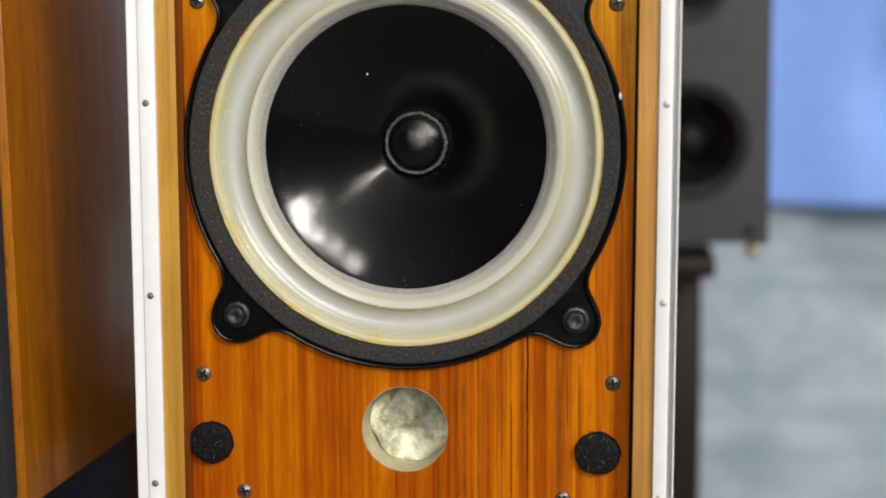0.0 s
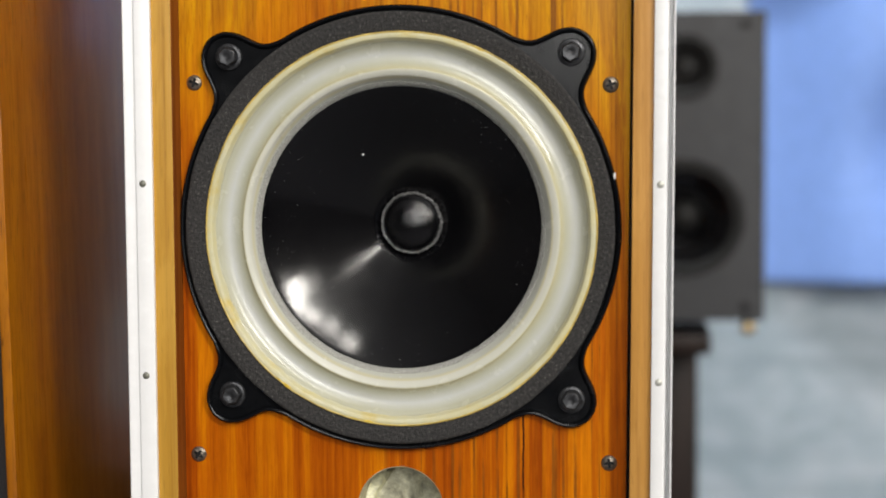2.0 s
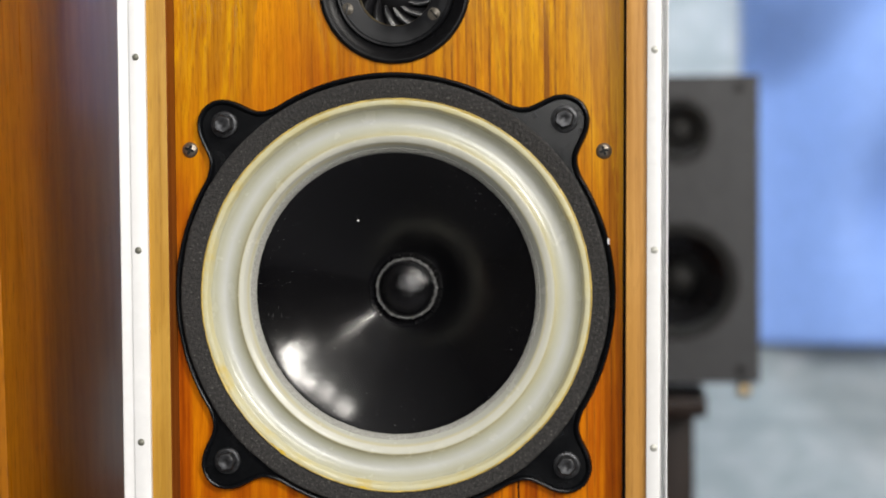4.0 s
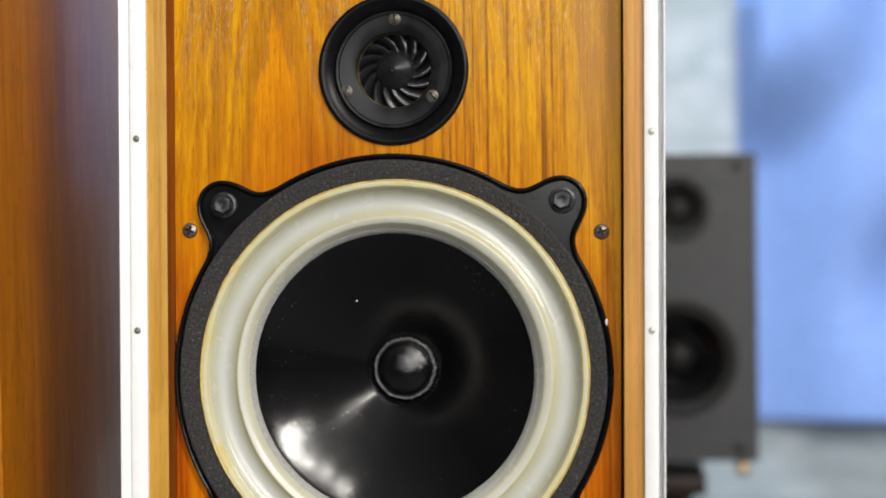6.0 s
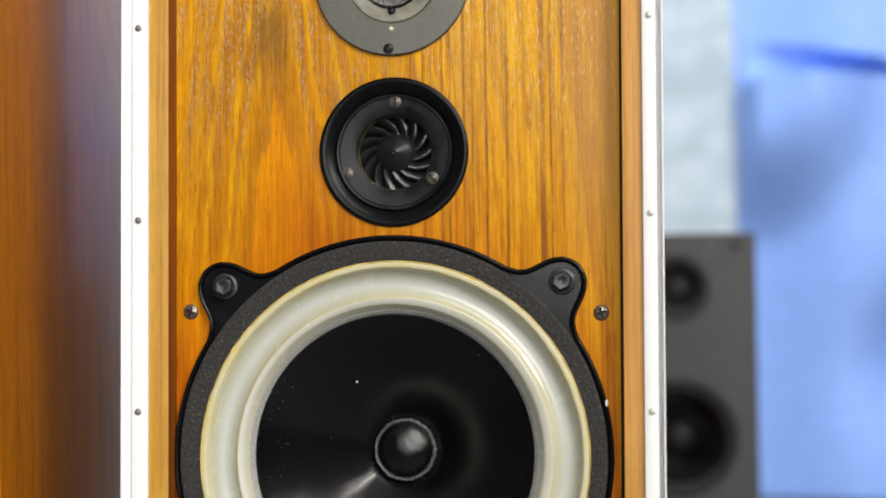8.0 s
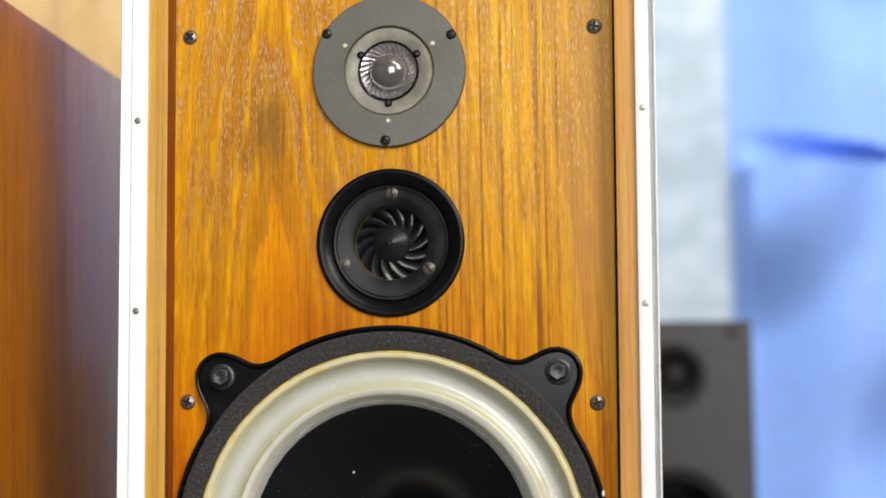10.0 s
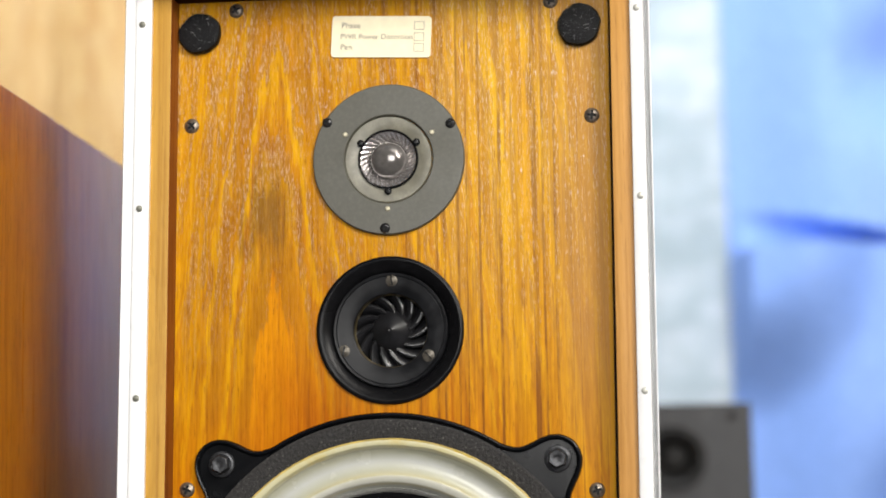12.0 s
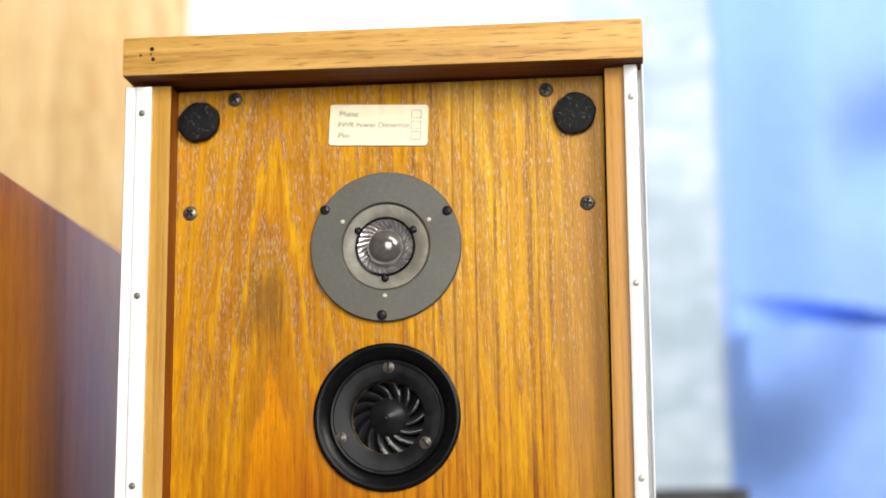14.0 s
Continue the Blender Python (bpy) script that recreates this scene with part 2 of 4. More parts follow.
LID = wood("teak_lid", (0.39, 0.200, 0.038), (0.52, 0.292, 0.070), (0.62, 0.370, 0.112), axis="x", shift=(0.3, 0.7, 2.2), rough=0.4, figure=0.35, pore=0.65).m
DARKWOOD = wood("espresso_wood", (0.006, 0.003, 0.002), (0.014, 0.007, 0.005), (0.022, 0.011, 0.007), shift=(0.7, 0.3, 0.3), rough=0.4).m
REDWOOD = wood("red_lacquered_veneer", (0.185, 0.050, 0.0012), (0.275, 0.086, 0.0015), (0.34, 0.120, 0.002), shift=(4.1, 0, 1.1), rough=0.32, spec=0.4, coat=0.2, relief=0.05, figure=0.3).m
PINE = wood("pale_pine", (0.38, 0.20, 0.06), (0.56, 0.37, 0.155), (0.67, 0.50, 0.28), shift=(2.1, 0, 3.3), rough=0.45, relief=0.08, figure=0.9).m
BROWN = wood("dark_brown_board", (0.10, 0.042, 0.022), (0.15, 0.068, 0.036), (0.20, 0.095, 0.05), shift=(0.7, 0.3, 0.3), rough=0.4).m
UNDERSIDE = wood("dark_brown_underside", (0.10, 0.028, 0.009), (0.15, 0.043, 0.014), (0.19, 0.062, 0.020), axis="x", shift=(0.7, 0.3, 0.3), rough=0.5).m
ALU = speckled("painted_aluminium", (0.72, 0.72, 0.72), 0.32, 90, 0.03, 0.05)
SLOT = speckled("dull_brown_steel", (0.10, 0.09, 0.074), 0.5, 900, 0.4, 0.3, metal=0.5)
PALE_NAIL = speckled("pale_zinc", (0.42, 0.42, 0.38), 0.45, 900, 0.3, 0.3, metal=0.3)
NAIL = speckled("dull_zinc", (0.16, 0.16, 0.13), 0.5, 900, 0.4, 0.3, metal=0.3)
BLACK = speckled("black_enamel", (0.003, 0.0033, 0.004), 0.22, 600, 0.3, 0.06, spec=0.2)
RIM_BLACK = speckled("polished_black_rim", (0.0035, 0.0035, 0.004), 0.24, 120, 0.3, 0.06, spec=0.10)
VANE = speckled("black_moulded_plastic", (0.008, 0.008, 0.009), 0.30, 200, 0.3, 0.05, spec=0.4)
FLAT_BLACK = speckled("matt_black", (0.006, 0.006, 0.006), 0.6, 900, 0.4, 0.2, spec=0.3)


def felt(name, colour, grain, fleck, amount, bump, rough=0.85, spec=0.5):
    s = Mat(name, colour, rough, spec=spec)
    n = s.noise((grain,) * 3, 3, 0.7)
    c = s.ramp(n, [(0.3, tuple(v * 0.35 for v in colour)), (0.5, colour), (0.75, tuple(v * 2.2 for v in colour))])
    spots = s.ramp(s.noise((grain * 1.3,) * 3, 2, 0.6, 0.0, (7, 3, 1)), [(0.61, 0.0), (0.69, amount)])
    s.colour(s.mix(spots, c, fleck))
    s.bump(n, bump, 0.0012)
    return s.m


GASKET = felt("grey_felt_gasket", (0.018, 0.017, 0.0165), 650, (0.16, 0.15, 0.14), 0.6, 0.9)
FELT = felt("black_hook_felt", (0.002, 0.002, 0.0025), 1100, (0.12, 0.12, 0.13), 0.4, 0.5, 0.4, 0.16)
BOLT = speckled("blackened_steel", (0.042, 0.043, 0.046), 0.36, 500, 0.5, 0.3, metal=0.7)
SCREW = speckled("bronzed_steel", (0.16, 0.135, 0.11), 0.36, 700, 0.5, 0.25, metal=0.75)
BLACK_SCREW = speckled("black_steel", (0.02, 0.02, 0.022), 0.3, 700, 0.4, 0.1, metal=0.4)
GLUE_CLEAR = speckled("clear_glue", (0.10, 0.10, 0.10), 0.10, 500, 0.6, 0.8, 0.001)
RIM_GLUE = speckled("stippled_glue", (0.38, 0.38, 0.35), 0.16, 1300, 0.25, 1.0, 0.0012)
BRASS = speckled("brass", (0.40, 0.37, 0.27), 0.45, 700, 0.3, 0.1, metal=0.4)
PLATE = speckled("grey_anodised_plate", (0.062, 0.060, 0.046), 0.45, 500, 0.12, 0.05)
PLATE_IN = speckled("worn_grey_plate", (0.145, 0.138, 0.105), 0.4, 110, 0.25, 0.08)
SMOKE = speckled("smoky_film_dome", (0.12, 0.112, 0.105), 0.11, 200, 0.2, 0.03, metal=0.4)
FOIL = speckled("ribbed_clear_plastic", (0.55, 0.52, 0.51), 0.17, 300, 0.3, 0.02, metal=0.85)
YELLOW_GLUE = speckled("amber_glue", (0.52, 0.36, 0.04), 0.2, 300, 0.3, 0.2)
AMBER_LINE = speckled("old_amber_glue", (0.42, 0.31, 0.08), 0.4, 120, 0.3, 0.1)
LINT = speckled("pale_dust", (0.20, 0.20, 0.20), 0.8, 300, 0.3, 0.2)
WORN = speckled("black_worn_to_yellow", (0.06, 0.045, 0.015), 0.4, 130, 0.9, 0.1)
PORT = speckled("cream_cardboard_tube", (0.42, 0.38, 0.24), 0.6, 200, 0.15, 0.1)
WOOL = speckled("off_white_wadding", (0.46, 0.45, 0.33), 0.9, 70, 0.6, 0.6, 0.006)
CARD = speckled("cream_label_card", (0.76, 0.69, 0.48), 0.5, 160, 0.04, 0.03)
INK = Mat("grey_ink", (0.20, 0.18, 0.16), 0.6).m
GRILLE = speckled("black_grille_cloth", (0.012, 0.012, 0.014), 0.9, 1400, 0.6, 0.6)
VINYL = speckled("charcoal_vinyl", (0.025, 0.0265, 0.030), 0.55, 900, 0.12, 0.08)
GOLD = speckled("gold_metal", (0.70, 0.55, 0.32), 0.25, 400, 0.1, 0.05, metal=1.0)
PLASTER = speckled("white_plaster", (0.80, 0.80, 0.79), 0.7, 30, 0.04, 0.1, 0.002)
CEILING = speckled("ceiling_paint", (0.36, 0.36, 0.37), 0.8, 25, 0.03, 0.1, 0.002)
DARK_WALL = speckled("charcoal_wall_paint", (0.07, 0.065, 0.065), 0.8, 30, 0.1, 0.1, 0.002)
CARPET = speckled("grey_carpet", (0.10, 0.10, 0.11), 0.95, 300, 0.3, 0.6, 0.003)
BLUE = speckled("blue_foam_panel", (0.225, 0.378, 0.82), 0.65, 60, 0.06, 0.1, 0.001)


def cone_material():
    s = Mat("glossy_black_bextrene", (0.002, 0.002, 0.0025), 0.13, coat=0.0, spec=0.42)
    big = s.noise((45,) * 3, 4, 0.6)
    dust = s.noise((900,) * 3, 1, 0.5)
    fleck = s.math("MULTIPLY", s.ramp(dust, [(0.74, 0.0), (0.78, 1.0)]), s.ramp(s.noise((16,) * 3, 2, 0.5, 0.0, (2, 0, 5)), [(0.5, 0.0), (0.6, 1.0)]))
    s.colour(s.mix(s.math("MULTIPLY", fleck, 0.35), (0.002, 0.002, 0.0025), (0.25, 0.25, 0.25)))
    s.rough(s.ramp(big, [(0.35, 0.13), (0.7, 0.21)]))
    s.bump(s.math("ADD", big, s.math("MULTIPLY", s.noise((420,) * 3, 3), 0.12)), 0.07, 0.002)
    return s.m


def cap_material():
    s = Mat("doped_black_cap", (0.003, 0.003, 0.0035), 0.18)
    n = s.noise((340,) * 3, 5, 0.62)
    s.bump(n, 0.36, 0.0014)
    s.rough(s.ramp(n, [(0.3, 0.05), (0.7, 0.12)]))
    return s.m


def bakelite_material():
    s = Mat("black_bakelite", (0.008, 0.0083, 0.0095), 0.36, spec=0.15)
    haze = s.noise((85,) * 3, 4, 0.6, 0.8)
    s.colour(s.ramp(haze, [(0.4, (0.004, 0.0042, 0.005)), (0.68, (0.011, 0.0115, 0.013))]))
    scuff = s.ramp(s.noise((900, 900, 90), 3, 0.6, 0.4), [(0.62, 0.0), (0.72, 1.0)])
    s.rough(s.math("SUBTRACT", s.ramp(haze, [(0.3, 0.30), (0.7, 0.44)]), s.math("MULTIPLY", scuff, 0.08)))
    s.bump(scuff, 0.05, 0.0003)
    return s.m


def surround_material():
    s = Mat("cream_rubber_surround", (0.50, 0.50, 0.43), 0.34, coat=0.0)
    flat = s.node("ShaderNodeVectorMath", Vector=s.node("ShaderNodeMapping", Vector=s.co, Location=(-0.0003, 0, -0.7789), Scale=(1, 0, 1)).outputs[0])
    flat.operation = "LENGTH"
    across = s.node("ShaderNodeMapRange", Value=flat.outputs["Value"], From_Min=0.066, From_Max=0.0885).outputs[0]
    # yellowed edges, plus the trough's shade and pale highlight put into the tones
    c = s.ramp(across, [(0.0, (0.47, 0.48, 0.44)), (0.17, (0.45, 0.46, 0.41)), (0.22, (0.50, 0.47, 0.33)), (0.26, (0.52, 0.52, 0.46)), (0.36, (0.53, 0.53, 0.46)), (0.40, (0.45, 0.42, 0.27)),
                        (0.50, (0.42, 0.42, 0.33)), (0.70, (0.48, 0.49, 0.47)), (0.88, (0.42, 0.42, 0.33)), (1.0, (0.50, 0.49, 0.38))])
    n = s.noise((34,) * 3, 4, 0.6)
    s.colour(s.mix(0.8, c, s.ramp(n, [(0.25, (0.82, 0.81, 0.76)), (0.65, (0.92, 0.92, 0.92))]), "MULTIPLY"))
    s.rough(s.ramp(s.noise((120,) * 3), [(0.3, 0.20), (0.7, 0.29)]))
    s.bump(s.noise((240,) * 3, 4), 0.12, 0.001)
    s.b.inputs["Subsurface Weight"].default_value = 0.2
    s.b.inputs["Subsurface Radius"].default_value = (1.0, 0.95, 0.75)
    s.b.inputs["Subsurface Scale"].default_value = 0.002
    return s.m


def glue_material():
    s = Mat("yellowed_glue", (0.62, 0.50, 0.20), 0.3)
    n = s.noise((60,) * 3, 5, 0.65)
    s.colour(s.ramp(n, [(0.40, (0.47, 0.45, 0.30)), (0.58, (0.48, 0.44, 0.25)), (0.72, (0.48, 0.38, 0.13))]))
    s.bump(s.noise((300,) * 3, 4), 0.4, 0.001)
    return s.m


def wallpaper_material():
    s = Mat("silver_blue_wallpaper", (0.5, 0.55, 0.6), 0.5)
    n = s.noise((9, 9, 12), 5, 0.6, 0.8)
    f = s.noise((60,) * 3, 4, 0.65)
    c = s.ramp(n, [(0.34, (0.31, 0.39, 0.44)), (0.5, (0.41, 0.49, 0.55)), (0.64, (0.50, 0.57, 0.63))])
    c = s.mix(0.5, c, s.ramp(f, [(0.35, 0.78), (0.6, 1.0)]), "MULTIPLY")
    # level creases, their shade put into the colour along the folds
    fold = s.ramp(s.noise((1.2, 1.2, 26), 3, 0.55, 0.15, (0, 0, 4)), [(0.36, 1.0), (0.46, 0.0)])
    s.colour(s.mix(s.math("MULTIPLY", fold, 0.45), c, (0.25, 0.32, 0.37)))
    s.bump(s.math("SUBTRACT", f, fold), 0.25, 0.003)
    return s.m


BAKELITE = bakelite_material()
CONE, CAP, SURROUND, GLUE, PAPER = cone_material(), cap_material(), surround_material(), glue_material(), wallpaper_material()


# ---- building helpers ----
def empty(name, place, label, category, group="", kind=""):
    ob = new(name)
    ob.matrix_world = Matrix.Translation(place)
    return tagged(ob, label, category, group, kind)


def mesh_of(name, bm, material, smooth=True):
    bmesh.ops.recalc_face_normals(bm, faces=bm.faces)
    me = bpy.data.meshes.new(name)
    bm.to_mesh(me)
    bm.free()
    me.materials.append(material)
    if smooth:
        me.polygons.foreach_set("use_smooth", [True] * len(me.polygons))
        me.set_sharp_from_angle(angle=radians(35))
    return me


def hold(ob, parent, place=None):
    """Hang ob, built in world metres, under parent."""
    ob.parent = parent
    p = Vector((0, 0, 0))
    o = parent
    while o is not None:
        p += o.location
        o = o.parent
    ob.location = (Vector(place) if place is not None else Vector((0, 0, 0))) - p
    return ob


def part(name, bm, material, parent, label="", smooth=True):
    ob = new(name, mesh_of(name, bm, material, smooth))
    hold(ob, parent)
    return tagged(ob, label)


def shared(name, me, parent, place, turn=None, label=""):
    ob = hold(new(name, me), parent, place)
    if turn is not None:
        ob.rotation_euler = turn
    return tagged(ob, label)


def thing(name, bm, material, label, category, kind="", group="", smooth=True):
    return tagged(new(name, mesh_of(name, bm, material, smooth)), label, category, group, kind)


def box(bm, x0, x1, y0, y1, z0, z1, bevel=0.0, segments=2):
    made = bmesh.ops.create_cube(bm, size=1.0)["verts"]
    for v in made:
        v.co = Vector((x0 + (v.co.x + 0.5) * (x1 - x0), y0 + (v.co.y + 0.5) * (y1 - y0), z0 + (v.co.z + 0.5) * (z1 - z0)))
    if bevel:
        edges = list({e for v in made for e in v.link_edges})
        bmesh.ops.bevel(bm, geom=edges, offset=bevel, segments=segments, profile=0.6, affect="EDGES")
    return bm


def a_box(*a, **k):
    return box(bmesh.new(), *a, **k)


def revolve(profile, cx, cz, n=96, bm=None, wobble=None):
    """A surface turned round the axis that runs along y through (cx, cz); profile: (radius, y) pairs."""
    bm = bm or bmesh.new()
    rings = []
    for r, y in profile:
        if r <= 1e-6:
            rings.append([bm.verts.new((cx, y, cz))])
            continue
        ring = []
        for k in range(n):
            a = math.tau * k / n
            rr = r + (wobble(a) if wobble else 0.0)
            ring.append(bm.verts.new((cx + rr * math.cos(a), y, cz + rr * math.sin(a))))
        rings.append(ring)
    for p, q in zip(rings, rings[1:]):
        if len(p) == 1 and len(q) == 1:
            continue
        for k in range(n):
            j = (k + 1) % n
            if len(p) == 1:
                bm.faces.new((p[0], q[k], q[j]))
            elif len(q) == 1:
                bm.faces.new((p[k], q[0], p[j]))
            else:
                bm.faces.new((p[k], q[k], q[j], p[j]))
    return bm


def circle(cx, cz, r, n=64, turn=0.0):
    return [(cx + r * math.cos(turn + math.tau * k / n), cz + r * math.sin(turn + math.tau * k / n)) for k in range(n)]


def slab(loops, y0, y1, bm=None):
    """A plate from y0 (front) to y1 whose outline is the first loop and whose holes are the others."""
    bm = bm or bmesh.new()
    edges, rings = [], []
    for loop in loops:
        vs = [bm.verts.new((x, y0, z)) for x, z in loop]
        rings.append(vs)
        edges += [bm.edges.new((vs[k], vs[(k + 1) % len(vs)])) for k in range(len(vs))]
    front = [g for g in bmesh.ops.triangle_fill(bm, edges=edges, use_beauty=True)["geom"] if isinstance(g, bmesh.types.BMFace)]
    twin = {}
    for ring in rings:
        for v in ring:
            twin[v] = bm.verts.new((v.co.x, y1, v.co.z))
    for f in front:
        bm.faces.new([twin[v] for v in reversed(f.verts)])
    for ring in rings:
        for k, v in enumerate(ring):
            w = ring[(k + 1) % len(ring)]
            bm.faces.new((v, w, twin[w], twin[v]))
    return bm


def grow(loop, d):
    """The closed loop moved outwards by d."""
    out = []
    n = len(loop)
    for k in range(n):
        (x0, z0), (x1, z1) = loop[k - 1], loop[(k + 1) % n]
        tx, tz = x1 - x0, z1 - z0
        s = math.hypot(tx, tz) or 1.0
        out.append((loop[k][0] + d * tz / s, loop[k][1] - d * tx / s))
    return out


def skirt(bm, rings):
    """Faces between following loops of (x, y, z)."""
    made = [[bm.verts.new(p) for p in ring] for ring in rings]
    for p, q in zip(made, made[1:]):
        for k in range(len(p)):
            j = (k + 1) % len(p)
            bm.faces.new((p[k], q[k], q[j], p[j]))
    return made


def head_mesh(name, r, height, slot, material, depth=0.0009, cut_material=None):
    """A screw head at the origin that looks towards -y, with a cross or a straight slot cut into it."""
    bm = bmesh.new()
    a, b = r * 0.62, r * 0.17
    if slot == "cross":
        cut = [(a, -b), (a, b), (b, b), (b, a), (-b, a), (-b, b), (-a, b), (-a, -b), (-b, -b), (-b, -a), (b, -a), (b, -b)]
    else:
        cut = [(r * 0.80, -b * 0.8), (r * 0.80, b * 0.8), (-r * 0.80, b * 0.8), (-r * 0.80, -b * 0.8)]
    rim = circle(0, 0, r * 0.84, 24)
    edges, rings = [], []
    for loop in (rim, cut):
        vs = [bm.verts.new((x, -height, z)) for x, z in loop]
        rings.append(vs)
        edges += [bm.edges.new((vs[k], vs[(k + 1) % len(vs)])) for k in range(len(vs))]
    bmesh.ops.triangle_fill(bm, edges=edges, use_beauty=True)
    for v in rings[0]:
        v.co.y = -height * 0.66
    low = [bm.verts.new((v.co.x * 0.9, -height + depth, v.co.z * 0.9)) for v in rings[1]]
    for k in range(len(low)):
        j = (k + 1) % len(low)
        bm.faces.new((rings[1][k], rings[1][j], low[j], low[k])).material_index = 1
    bm.faces.new(low).material_index = 1
    last = rings[0]
    for rr, y in ((r * 0.95, -height * 0.40), (r, -height * 0.15), (r, 0.0005)):
        ring = [bm.verts.new((x, y, z)) for x, z in circle(0, 0, rr, 24)]
        for k in range(24):
            j = (k + 1) % 24
            bm.faces.new((last[k], ring[k], ring[j], last[j]))
        last = ring
    me = mesh_of(name, bm, material)
    # walls and floor of the cut are matt black
    me.materials.append(cut_material or FLAT_BLACK)
    return me


# ---- the room ----
WALL_Y = 1.65
X0, X1, Y0 = -2.2, 2.2, -2.6
thing("floor", a_box(X0 - 0.1, X1 + 0.1, Y0 - 0.1, WALL_Y + 0.1, -0.1, 0), CARPET, "dark grey carpeted floor of the show room", "floor", "structure")
thing("ceiling", a_box(X0 - 0.1, X1 + 0.1, Y0 - 0.1, WALL_Y + 0.1, CEIL, CEIL + 0.1), CEILING, "plain grey painted ceiling", "ceiling", "structure")
thing("wall_north", a_box(X0 - 0.1, X1 + 0.1, WALL_Y, WALL_Y + 0.1, 0, CEIL), PLASTER, "bright white plaster wall behind the loudspeakers", "wall", "structure")
thing("wall_south", slab([[(X0 - 0.1, 0), (X1 + 0.1, 0), (X1 + 0.1, CEIL), (X0 - 0.1, CEIL)], [(WIN[0], WIN[2]), (WIN[1], WIN[2]), (WIN[1], WIN[3]), (WIN[0], WIN[3])]], Y0 - 0.1, Y0), DARK_WALL, "plain dark grey wall with the added window opening", "wall", "structure", smooth=False)
# unseen window made up around the frontal fill lamp
window = empty("added_window", (0.375, Y0 - 0.05, WIN[2]), "added unseen window that holds the frontal fill lamp", "window", kind="structure")
part("added_window_frame", slab([[(WIN[0], WIN[2]), (WIN[1], WIN[2]), (WIN[1], WIN[3]), (WIN[0], WIN[3])], [(WIN[0] + 0.04, WIN[2] + 0.04), (WIN[1] - 0.04, WIN[2] + 0.04), (WIN[1] - 0.04, WIN[3] - 0.04), (WIN[0] + 0.04, WIN[3] - 0.04)]], Y0 - 0.09, Y0 - 0.03), PLASTER, window, smooth=False)
thing("wall_east", a_box(X1, X1 + 0.1, Y0, WALL_Y, 0, CEIL), DARK_WALL, "plain dark grey side wall", "wall", "structure")
thing("wall_west", a_box(X0 - 0.1, X0, Y0, WALL_Y, 0, CEIL), DARK_WALL, "plain dark grey side wall", "wall", "structure")
thing("wallpaper", a_box(-0.03, X1, WALL_Y - 0.012, WALL_Y, 0, CEIL), PAPER, "silver-blue mottled wallpaper on the back wall", "wallpaper", "structure")

# pine panelling: upright boards
panelling = empty("wood_panelling", (-1.3, WALL_Y, 0), "pale knotty pine panelling of upright boards on the wall", "panelling", kind="structure")
edges_x = [-0.55 - 0.21 * k for k in range(8)]
for k, x in enumerate(edges_x[:-1]):
    part("board", a_box(x - 0.2085, x, WALL_Y - 0.022, WALL_Y - 0.001, 0.0, CEIL, bevel=0.003), PINE, panelling)


# blue relief panel
def relief(x, z):
    """How far the blue panel stands out from the wall."""
    u = x - 0.262
    near = min(1.0, max(0.0, u / 0.16))
    d = 0.009 + 0.071 * near * near * (3 - 2 * near)
    for base in (1.203, 2.123):
        v = z - base
        if v < 0.0:
            # a lobe that swells down from the slit and breaks off along a round edge
            rho = math.hypot((u - 0.02) / 0.17, v / 0.225)
            if rho < 1.1:
                f = min(1.0, max(0.0, (rho - 0.30) / 0.80))
                d += 0.085 * (1 - f * f * (3 - 2 * f)) * min(1.0, max(0.0, u) / 0.018 + 0.1)
        slit = 0.058 * max(0.0, 1 - u / 0.25) + 0.004
        if u > 0.010 and -0.002 <= v < slit:
            d -= (d - 0.004) * (1 - min(1.0, max(0.0, v / slit))) ** 0.4 * min(1.0, slit / 0.02)
    for dx, dz, r, h in ((0.52, 0.80, 0.10, 0.060), (0.52, 1.45, 0.09, 0.055)):
        d -= h * math.exp(-((x - dx) / r) ** 2 - ((z - dz) / (r * 0.9)) ** 2)
    d += 0.006 * math.sin(9 * x + 4 * z) * math.sin(7 * z + 1.0)
    edge = min(x - 0.258, z - 0.61)
    return max(0.002, d * min(1.0, max(0.0, edge / 0.006)) ** 0.5 + 0.004)


bm = bmesh.new()
NX, NZ = 90, 330
grid = [[bm.verts.new((0.258 + 1.2 * i / NX, WALL_Y - 0.014 - relief(0.258 + 1.2 * i / NX, 0.61 + 1.75 * j / NZ), 0.61 + 1.75 * j / NZ)) for i in range(NX + 1)] for j in range(NZ + 1)]
for j in range(NZ):
    for i in range(NX):
        bm.faces.new((grid[j][i], grid[j][i + 1], grid[j + 1][i + 1], grid[j + 1][i]))
rim = [grid[0][i] for i in range(NX + 1)] + [grid[j][NX] for j in range(1, NZ + 1)] + [grid[NZ][i] for i in range(NX - 1, -1, -1)] + [grid[j][0] for j in range(NZ - 1, 0, -1)]
back = [bm.verts.new((v.co.x, WALL_Y - 0.0125, v.co.z)) for v in rim]
for k in range(len(rim)):
    j = (k + 1) % len(rim)
    bm.faces.new((rim[k], rim[j], back[j], back[k]))
thing("relief_panel", bm, BLUE, "blue sculpted foam wall panel with soft scooped waves", "wall panel", "structure")

